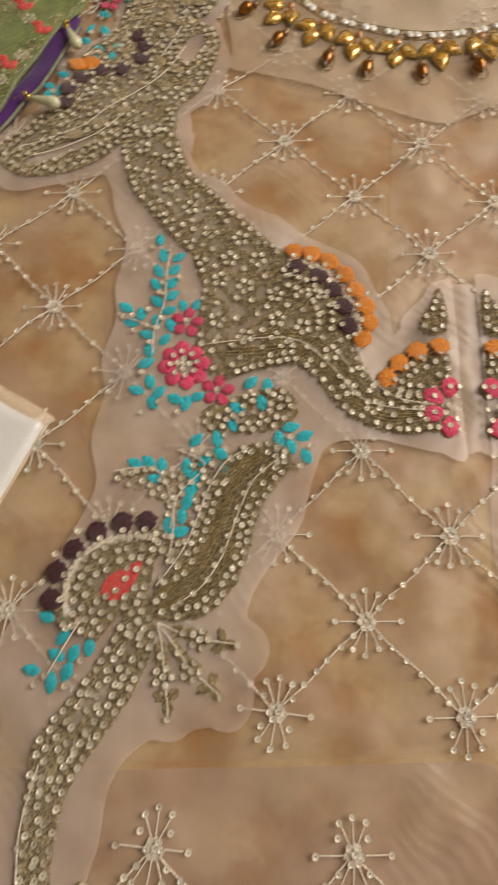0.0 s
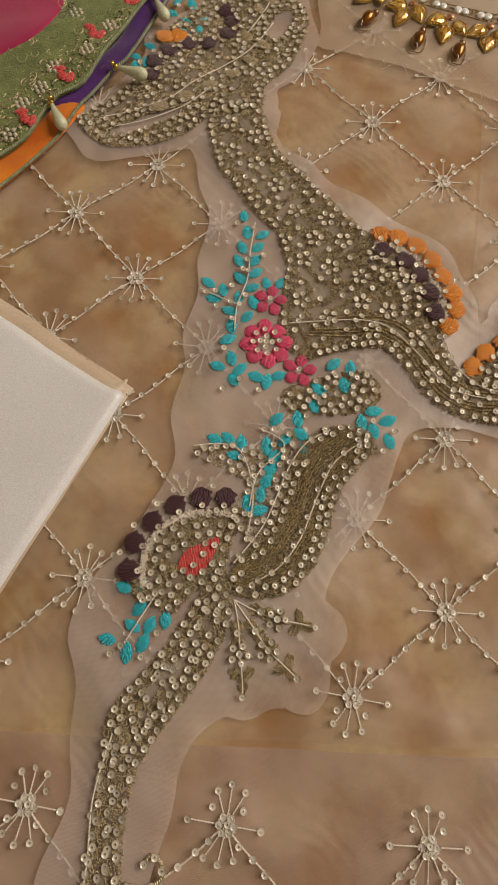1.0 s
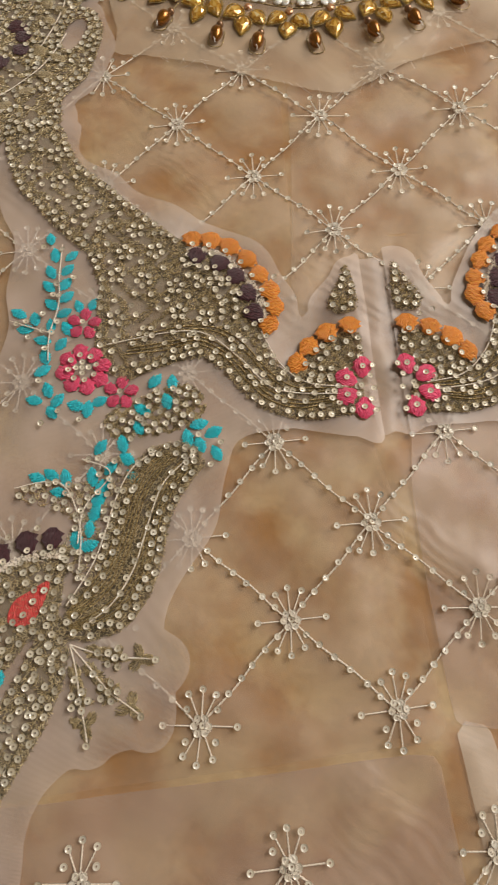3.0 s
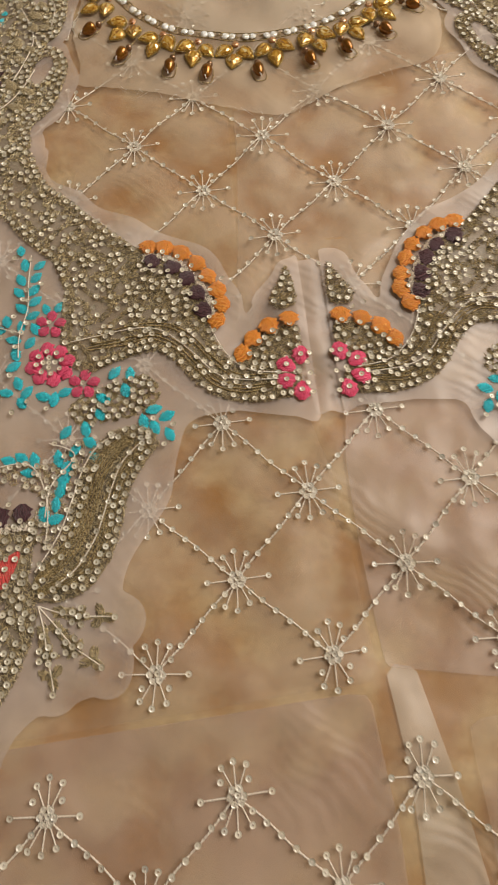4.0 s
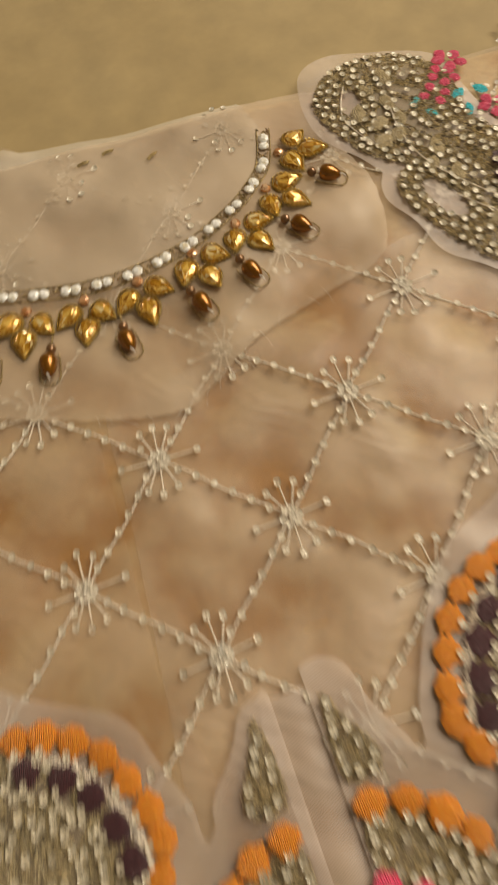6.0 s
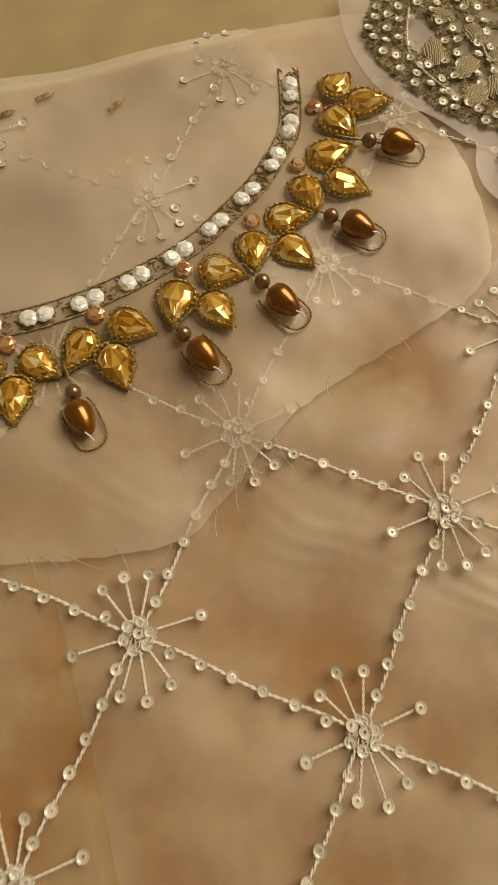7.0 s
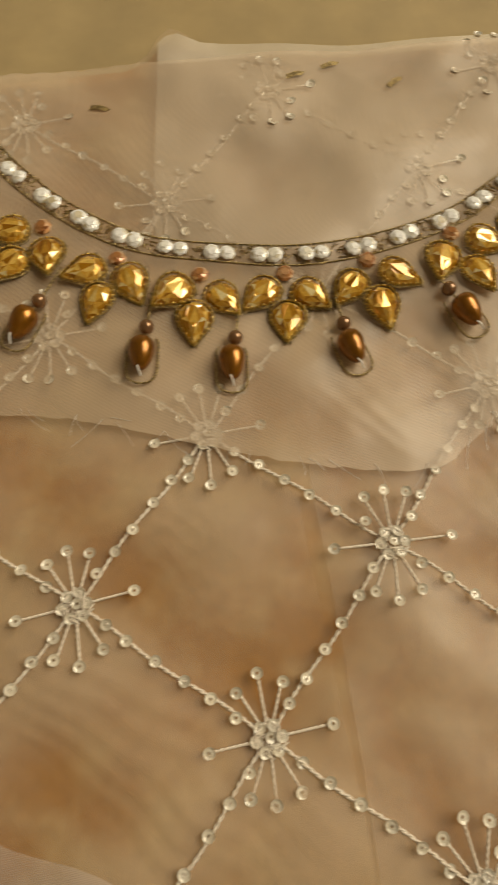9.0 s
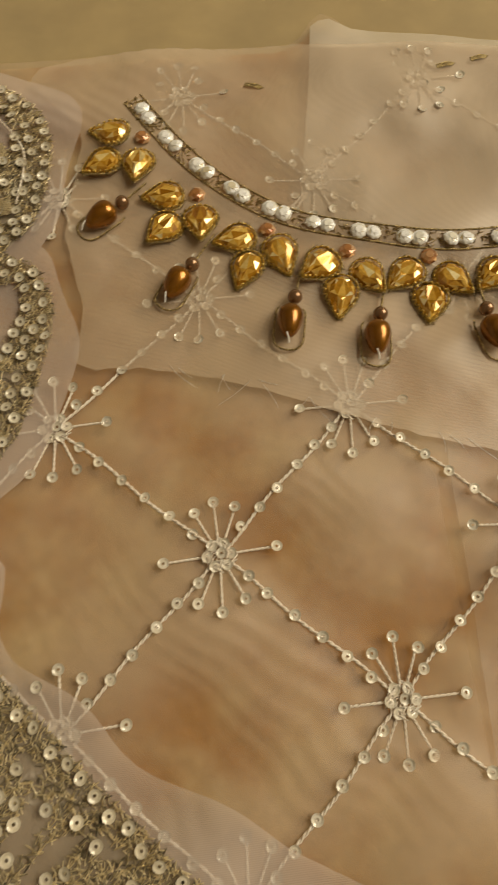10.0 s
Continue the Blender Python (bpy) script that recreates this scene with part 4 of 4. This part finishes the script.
hairs = []
for k in range(26):
    x = rnd.uniform(-0.11, 0.10)
    edge = PATCH[(PATCH[:, 1] < 0.147) & (abs(PATCH[:, 0]) < 0.125)]
    y = float(edge[np.argmin(abs(edge[:, 0] - x)), 1])
    a, long = rnd.uniform(-2.6, -0.5), rnd.uniform(0.004, 0.013)
    bend = rnd.uniform(-0.004, 0.004)
    hair = [(x + long * q * math.cos(a) + bend * q * q, y + 0.002 + long * q * math.sin(a)) for q in (0.0, 0.35, 0.7, 1.0)]
    hairs.append(tube_arrays(on_cloth(hair, 0.0013), 0.00007, 3))
piece("frayed_edge", mesh_from("frayed_edge", *joined(hairs), M_CLEAR, True), neck, label="loose threads of the raw edge", kind="stuff")

TACK = mesh_from("tack_stitch", *joined([tube_arrays([(-0.0035, k * 0.0004, 0), (0, k * 0.0004 + 0.0001, 0.0004), (0.0035 - 0.0006 * abs(k), k * 0.0004, 0)], 0.00022, 4) for k in (-2, -1, 0, 1, 2)]), M_CORD, True)
for x, y, a in ((11, 252, 5), (25, 256, 10), (-60, 249, -20), (46, 243, 30)):
    piece("tack_stitch", TACK, neck, spot(x / 1000, y / 1000, 0.0014, a, 3))

NECK = spline([(-104, 246), (-91, 225), (-73, 205), (-54, 192), (-27, 183), (0, 178), (24, 178), (49, 183), (67, 192), (81, 200), (94, 212), (100, 223), (105, 238)], per=14)
NECK_D = np.r_[0, np.cumsum(np.linalg.norm(np.diff(NECK, axis=0), axis=1))]


def neck_at(s):
    """A point on the neck curve, the way along it and the way outwards."""
    p = np.array([np.interp(s, NECK_D, NECK[:, k]) for k in (0, 1)])
    q = np.array([np.interp(s + 0.004, NECK_D, NECK[:, k]) - np.interp(s - 0.004, NECK_D, NECK[:, k]) for k in (0, 1)])
    q /= np.linalg.norm(q)
    return p, q, np.array((q[1], -q[0]))


band = [np.array([neck_at(s)[0] + w * neck_at(s)[2] for s in np.linspace(0, NECK_D[-1], 120)]) for w in (-0.0034, 0.0034)]
piece("band_cord", mesh_from("band_cord", *joined([twisted(on_cloth(q, 0.0013), 0.00034, 0.0017) for q in band]), M_CORD, True), neck, label="dark gold twisted edging cords")
pts = []
for s in rng.uniform(0, NECK_D[-1], 800):
    p, t, n = neck_at(s)
    pts.append(p + n * rng.uniform(-0.0032, 0.0032))
v, f = flakes(pts, rng.uniform(0, 6.28, len(pts)), rng.uniform(0.001, 0.003, len(pts)), 0.00018, 0.0012)
piece("band_stitching", mesh_from("band_stitching", v, f, M_CORD), neck, label="fine dark gold stitching of the neckline", kind="stuff")


def gem(name, radius, height, material, n=8):
    """A round cut stone: girdle, crown facets and table."""
    bm = bmesh.new()
    rings = []
    for r, z, off in ((0.95, 0.0, 0), (1.0, 0.22, 0), (0.80, 0.64, 0.5), (0.46, 1.0, 0)):
        rings.append([bm.verts.new((radius * r * math.cos(2 * math.pi * (k + off) / n), radius * r * math.sin(2 * math.pi * (k + off) / n), height * z)) for k in range(n)])
    for j in range(3):
        for k in range(n):
            a, b, c, d = rings[j][k], rings[j][(k + 1) % n], rings[j + 1][(k + 1) % n], rings[j + 1][k]
            bm.faces.new((a, b, d))
            bm.faces.new((b, c, d))
    bm.faces.new(rings[3])
    bm.faces.new(rings[0][::-1])
    bmesh.ops.recalc_face_normals(bm, faces=bm.faces)
    bmesh.ops.split_edges(bm, edges=bm.edges[:])
    return mesh_of(name, bm, material, apart=True)


def drop_outline(n, length, width):
    """A pear outline along y, drawn out to a point at +length / 2."""
    out = []
    for k in range(n):
        a = 2 * math.pi * k / n
        y = -math.cos(a)
        out.append((0.5 * width * math.sin(a) * (1 - 0.34 * y - 0.34 * max(0.0, y)) * 1.06, 0.5 * length * y))
    return np.array(out)


def drop_stone(name, length, width, height, material):
    """A pear-cut stone: girdle, two rows of crown facets and a broad table."""
    bm = bmesh.new()
    n = 12
    rings = []
    for j, (s, z, shift) in enumerate(((0.95, 0.0, 0), (1.0, 0.28, 0), (0.80, 0.72, -0.02), (0.52, 1.0, -0.07))):
        o = drop_outline(n, length, width) * s
        rings.append([bm.verts.new((x + (rnd.uniform(-0.0003, 0.0003) if j > 1 else 0), y + shift * length, height * (z + (rnd.uniform(-0.10, 0.10) if j > 1 else 0)))) for x, y in o])
    for j in range(3):
        for k in range(n):
            a, b, c, d = rings[j][k], rings[j][(k + 1) % n], rings[j + 1][(k + 1) % n], rings[j + 1][k]
            if (k + j) % 2:
                bm.faces.new((a, b, c))
                bm.faces.new((a, c, d))
            else:
                bm.faces.new((a, b, d))
                bm.faces.new((b, c, d))
    top = rings[3]
    for a, b in ((0, 4), (4, 8), (8, 12)):
        bm.faces.new([top[k % n] for k in range(a, b + 1)])
    bm.faces.new([top[0], top[4], top[8]])
    bm.faces.new(rings[0][::-1])
    bmesh.ops.recalc_face_normals(bm, faces=bm.faces)
    bmesh.ops.split_edges(bm, edges=bm.edges[:])
    return mesh_of(name, bm, material, apart=True)


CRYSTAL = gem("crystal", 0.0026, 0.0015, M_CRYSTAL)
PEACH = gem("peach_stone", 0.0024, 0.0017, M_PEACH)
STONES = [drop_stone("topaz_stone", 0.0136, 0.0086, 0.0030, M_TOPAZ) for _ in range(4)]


def setting_mesh():
    """A fuzzy dark cord on the cloth, and gilt loops that climb the stone's side."""
    n = 120
    o = drop_outline(n, 0.0150, 0.0102)
    rim = np.column_stack([o, np.full(n, 0.0006)])
    parts = [twisted(np.vstack([rim, rim[:2]]), 0.00036, 0.0015)]
    for k in range(90):
        a = rnd.randrange(n)
        q = rim[a] + np.array((rnd.uniform(-0.0005, 0.0005), rnd.uniform(-0.0005, 0.0005), 0.0))
        parts.append(tube_arrays([q, q * (1.04, 1.04, 1.0) + (rnd.uniform(-0.0006, 0.0006), rnd.uniform(-0.0006, 0.0006), 0.0003)], 0.00013, 3))
    return mesh_from("setting", *joined(parts), M_CORD, True)


def gilt_mesh():
    n, loops = 230, 23
    o = drop_outline(n, 0.0142, 0.0094)
    a = np.arange(n) / n * 2 * math.pi * loops
    ring = np.column_stack([o * (1 - 0.035 * np.cos(a))[:, None], 0.0012 + 0.0007 * np.cos(a)])
    return mesh_from("gilt_loops", *tube_arrays(ring, 0.00030, 4, True), M_GILT, True)


SETTING, GILT = setting_mesh(), gilt_mesh()


def lathe(name, profile, material, n=20):
    verts, faces = [], []
    for r, y in profile:
        for k in range(n):
            a = 2 * math.pi * k / n
            verts.append((r * math.cos(a), y, r * math.sin(a)))
    for j in range(len(profile) - 1):
        for k in range(n):
            a, b = j * n + k, j * n + (k + 1) % n
            faces.append((a, b, b + n, a + n))
    return mesh_from(name, verts, faces, material, True)


PEARL = lathe("pearl", [(0.0034 * math.sin(math.pi * s) ** 0.75 * (1 - 0.28 * math.cos(math.pi * s)), 0.0048 * -math.cos(math.pi * s)) for s in np.linspace(0.015, 0.985, 15)][::-1], M_PEARL)
BEAD = lathe("bead", [(0.0019 * math.sin(math.pi * s), -0.0019 * math.cos(math.pi * s)) for s in np.linspace(0.03, 0.97, 9)], M_BEAD, 14)


def loop_mesh():
    a = np.linspace(-2.5, 2.5, 30)
    q = np.column_stack([0.0047 * np.sin(a) + 0.0006 * np.sin(3 * a), -0.0074 * np.cos(a) - 0.0004, -0.0018 + 0 * a])
    return mesh_from("loop", *twisted(q, 0.00033, 0.0016), M_CORD, True)


LOOP = loop_mesh()
KNOT = mesh_from("knot", *tube_arrays([(-0.0006, -0.0042, 0.0013), (0.0, -0.0056, 0.0012), (0.0003, -0.0066, 0.0)], 0.00024, 5), M_CLEAR, True)

pairs = 17
for k in range(pairs):
    for e in (-0.00245, 0.00245):
        p, t, n = neck_at((k + 0.5) / pairs * (NECK_D[-1] - 0.002) + e + 0.001)
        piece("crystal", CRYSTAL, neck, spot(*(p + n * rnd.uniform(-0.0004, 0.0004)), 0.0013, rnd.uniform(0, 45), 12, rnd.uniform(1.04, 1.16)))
CLUSTERS = [(-101, 227), (-84, 203), (-62, 187), (-37, 176), (-10, 173), (17, 172), (46, 176), (71, 185), (92, 199), (107, 220)]
PEARLS = [(-116, 195), (-93, 168), (-59, 151), (-33, 143), (4, 142), (42, 147), (69, 154), (100, 170), (124, 193)]

for x, y in CLUSTERS:
    s = NECK_D[np.argmin(np.hypot(NECK[:, 0] - x / 1000, NECK[:, 1] - y / 1000))]
    p, t, n = neck_at(min(max(s, 0.005), NECK_D[-1] - 0.005))
    o = np.array((x, y)) / 1000
    piece("peach_stone", PEACH, neck, spot(*o, 0.0014, 0, 9, 1.2))
    for side, forward, swing in ((0.0, 0.0174, 0.0), (-0.0084, 0.0080, -46), (0.0084, 0.0080, 46)):
        q = o + t * side + n * forward
        a = math.degrees(math.atan2(n[1], n[0])) - 90 + swing + rnd.uniform(-6, 6)
        holder = piece("topaz_setting", SETTING, neck, spot(*q, 0.0013, a, 8, rnd.uniform(0.97, 1.08)))
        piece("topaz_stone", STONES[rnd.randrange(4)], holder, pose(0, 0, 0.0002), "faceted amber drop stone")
        piece("gilt_loops", GILT, holder, pose(0, 0, 0), "gilt wire loops round the stone")
for (ax, ay), (bx, by), at in zip(CLUSTERS, CLUSTERS[1:], PEARLS):
    o = np.array((ax + bx, ay + by)) / 2000
    w = np.array(at) / 1000 - o
    w /= np.linalg.norm(w)
    a = math.degrees(math.atan2(w[1], w[0])) + 90 + rnd.uniform(-5, 5)
    r = np.array(at) / 1000
    q = r - w * 0.0092
    piece("bead", BEAD, neck, spot(*q, 0.0032, a, 5, 1.25))
    pearl = piece("pearl_drop", PEARL, neck, spot(*r, 0.0042, a + rnd.uniform(-8, 8), 4, 1.14))
    line = on_cloth([o + w * 0.011, q, r - w * 0.004], 0.0030)
    piece("hanging_thread", mesh_from("hanging_thread", *twisted(line, 0.0004, 0.0018), M_CORD, True), neck)
    piece("loop", LOOP, pearl, pose(0, 0, 0), "dark gold thread loop")
    piece("knot", KNOT, pearl, pose(0, 0, 0), "clear thread end")

# ---- the folded white cloth ----
folded = tagged(new("folded_cloth"), "white satin cloth folded in layers over a cream lining", "folded cloth")


def fold_layer(name, pts, z0, thick, material, label=""):
    poly = spline(pts, True, 6)
    lo, hi = poly.min(axis=0), poly.max(axis=0)

    def top(x, y):
        d = np.clip(inside(poly, x, y), 0, 0.004)
        return z0 + thick * np.sqrt(np.clip(1 - (1 - d / 0.004) ** 2, 0, 1)) + 0.0016 * np.sin(28 * x + 17 * y) + 0.0004 * np.sin(90 * y - 30 * x)

    v, f = clipped(lambda x, y: inside(poly, x, y), (lo[0] - 0.002, hi[0] + 0.002, lo[1] - 0.002, hi[1] + 0.002), 0.0025, top)
    return piece(name, mesh_from(name, v, f, material, True), folded, label=label)


fold_layer("lower_fold", [(-421, 2), (-291, -62), (-251, -85), (-215, -105), (-208, -112), (-213, -119), (-257, -226), (-331, -406), (-471, -336)], 0.0010, 0.0026, M_CREAM, "cream folded edge")
fold_layer("middle_fold", [(-421, -2), (-292, -65), (-251, -88), (-223, -104), (-217, -108), (-214, -114), (-258, -228), (-331, -406), (-471, -336)], 0.0034, 0.0024, M_CREAM, "cream folded edge")
fold_layer("top_fold", [(-421, -10), (-293, -72), (-253, -94), (-223, -110), (-213, -114), (-214, -122), (-259, -232), (-331, -408), (-471, -340)], 0.0056, 0.0030, M_WHITE)

# ---- the bright bordered garment ----
border = tagged(new("bordered_garment"), "magenta silk garment with a green brocade border and pearl tassels", "garment")


def cloth_piece(name, pts, lift, material, label="", thick=0.0015, smooth_by=6):
    poly = spline(pts, True, smooth_by)
    lo, hi = poly.min(axis=0), poly.max(axis=0)
    v, f = clipped(lambda x, y: inside(poly, x, y), (lo[0] - 0.002, hi[0] + 0.002, lo[1] - 0.002, hi[1] + 0.002), 0.003,
                   lambda x, y: drape(x, y) + lift + thick * np.sqrt(np.clip(inside(poly, x, y) / 0.003, 0, 1)) + 0.0006 * np.sin(60 * x - 45 * y))
    return piece(name, mesh_from(name, v, f, material, True), border, label=label)


cloth_piece("saffron_lining", [(-283, 82), (-270, 80), (-268, 74), (-281, 50), (-308, 8), (-350, -50), (-372, -30), (-318, 40), (-296, 62)], 0.0026, M_SAFFRON, "saffron orange silk lining")
cloth_piece("purple_lining", [(-228, 178), (-233, 160), (-245, 118), (-255, 103), (-270, 80), (-286, 76), (-290, 86), (-262, 120), (-240, 190)], 0.0030, M_PURPLE, "deep purple silk lining")
GREEN = [(-225, 205), (-240, 172), (-254, 138), (-270, 94), (-285, 80), (-292, 64), (-298, 48), (-315, 28), (-350, -10), (-380, 20), (-345, 95), (-325, 118), (-308, 130), (-298, 158), (-303, 180), (-330, 240), (-250, 260)]
cloth_piece("green_band", GREEN, 0.0056, M_GREEN, "green brocade band", 0.002)
cloth_piece("magenta_panel", [(-300, 190), (-294, 162), (-304, 128), (-326, 112), (-352, 98), (-460, 120), (-440, 260)], 0.0072, M_MAGENTA, "plain magenta silk", 0.001)
for pts in ([(-228, 178), (-233, 160), (-245, 118), (-255, 103), (-269, 78), (-281, 50), (-308, 8), (-350, -50)], [(-225, 205), (-240, 172), (-254, 138), (-270, 94), (-285, 80), (-292, 64), (-298, 48), (-315, 28), (-350, -10)]):
    q = spline(pts)
    piece("piping", mesh_from("piping", *twisted(on_cloth(q, 0.0046 if pts[1][0] == -233 else 0.0074), 0.0011, 0.0035), M_PIPING, True), border, label="pale green piping")
green_poly = spline(GREEN, True, 6)
pts = np.column_stack([rng.uniform(-0.38, -0.22, 60000), rng.uniform(-0.05, 0.26, 60000)])
pts = pts[inside(green_poly, pts[:, 0], pts[:, 1]) > 0.002]
curl = np.sin(420 * pts[:, 0] + 2 * np.sin(300 * pts[:, 1])) * np.sin(390 * pts[:, 1] + 2 * np.cos(260 * pts[:, 0]))
some = pts[abs(curl) < 0.16]
v, f = flakes(some, rng.uniform(0, 6.28, len(some)), rng.uniform(0.001, 0.0026, len(some)), 0.00022, 0.0077)
piece("gold_stitches", mesh_from("gold_stitches", v, f, M_ZARI_THREAD), border, kind="stuff")
scrolls = []
for k in range(110):
    x, y = pts[rnd.randrange(len(pts))]
    r, a0 = rnd.uniform(0.0022, 0.0042), rnd.uniform(0, 6.28)
    a = np.linspace(a0, a0 + rnd.uniform(3.6, 6.2), 14)
    grow = np.linspace(1.0, 0.45, 14)
    scrolls.append(tube_arrays(on_cloth(np.column_stack([x + r * grow * np.cos(a), y + 1.2 * r * grow * np.sin(a)]), 0.0080), 0.00042, 4))
piece("scroll_stitching", mesh_from("scroll_stitching", *joined(scrolls), M_ZARI_THREAD, True), border, label="gold scroll stitching on the green band", kind="stuff")
SEED = gem("seed_bead", 0.0014, 0.0016, M_SEQUIN_GOLD, 6)
for x, y in ((-272, 118), (-262, 142), (-291, 102), (-305, 72), (-285, 150), (-262, 175), (-308, 48), (-296, 86)):
    for k in range(7):
        a = 2 * math.pi * k / 6
        r = 0.0 if k == 6 else 0.0036
        piece("seed_bead", SEED, border, spot(x / 1000 + r * math.cos(a), y / 1000 + r * math.sin(a), 0.0076, 0, 8))
RED_PETAL = satin_petal("red_petal", 0.0090, 0.0058, M_RED)
for x, y, a in ((-270, 135, 20), (-283, 98, 35), (-300, 62, 40), (-252, 168, 15), (-268, 190, 15)):
    for dx, dy, b in ((-4, 3, 60), (-1, -2, -10), (4, -3, -50)):
        piece("red_petal", RED_PETAL, border,
              spot((x + dx) / 1000, (y + dy) / 1000, 0.0078, a + b, 4))
TASSEL = lathe("tassel_drop", [(0.0004, 0.010), (0.0015, 0.0085), (0.0022, 0.004), (0.0034, -0.003), (0.0040, -0.0065), (0.0034, -0.0092), (0.0018, -0.0106), (0.0002, -0.0110)], M_DROP)
RING = lathe("tassel_bead", [(0.0007, 0.0012), (0.0018, 0.0008), (0.0021, 0.0), (0.0018, -0.0008), (0.0007, -0.0012)], M_BRASS, 12)
for x0, y0, x1, y1 in ((-237, 172, -224, 148), (-254, 105, -238, 100), (-288, 75, -276, 55)):
    a = math.degrees(math.atan2(y1 - y0, x1 - x0)) + 90
    w = np.array((x1 - x0, y1 - y0)) / math.hypot(x1 - x0, y1 - y0)
    q = np.array((x0, y0)) / 1000 + w * 0.0145
    drop = piece("tassel_drop", TASSEL, border, spot(*q, 0.0088, a, 3), "pale lime pearl drop")
    piece("tassel_bead", RING, drop, pose(0, 0.0105, 0), "brass bead")
    piece("tassel_bead", RING, drop, pose(0.001, 0.0135, 0.0006, 0, 0, 20), "brass bead")
    piece("tassel_thread", mesh_from("tassel_thread", *joined([tube_arrays([(0, 0.013, 0), (s * 0.002, 0.017, 0.001), (s * 0.004, 0.021, -0.001)], 0.0003, 4) for s in (-1, 1)]), M_CORD, True), drop)
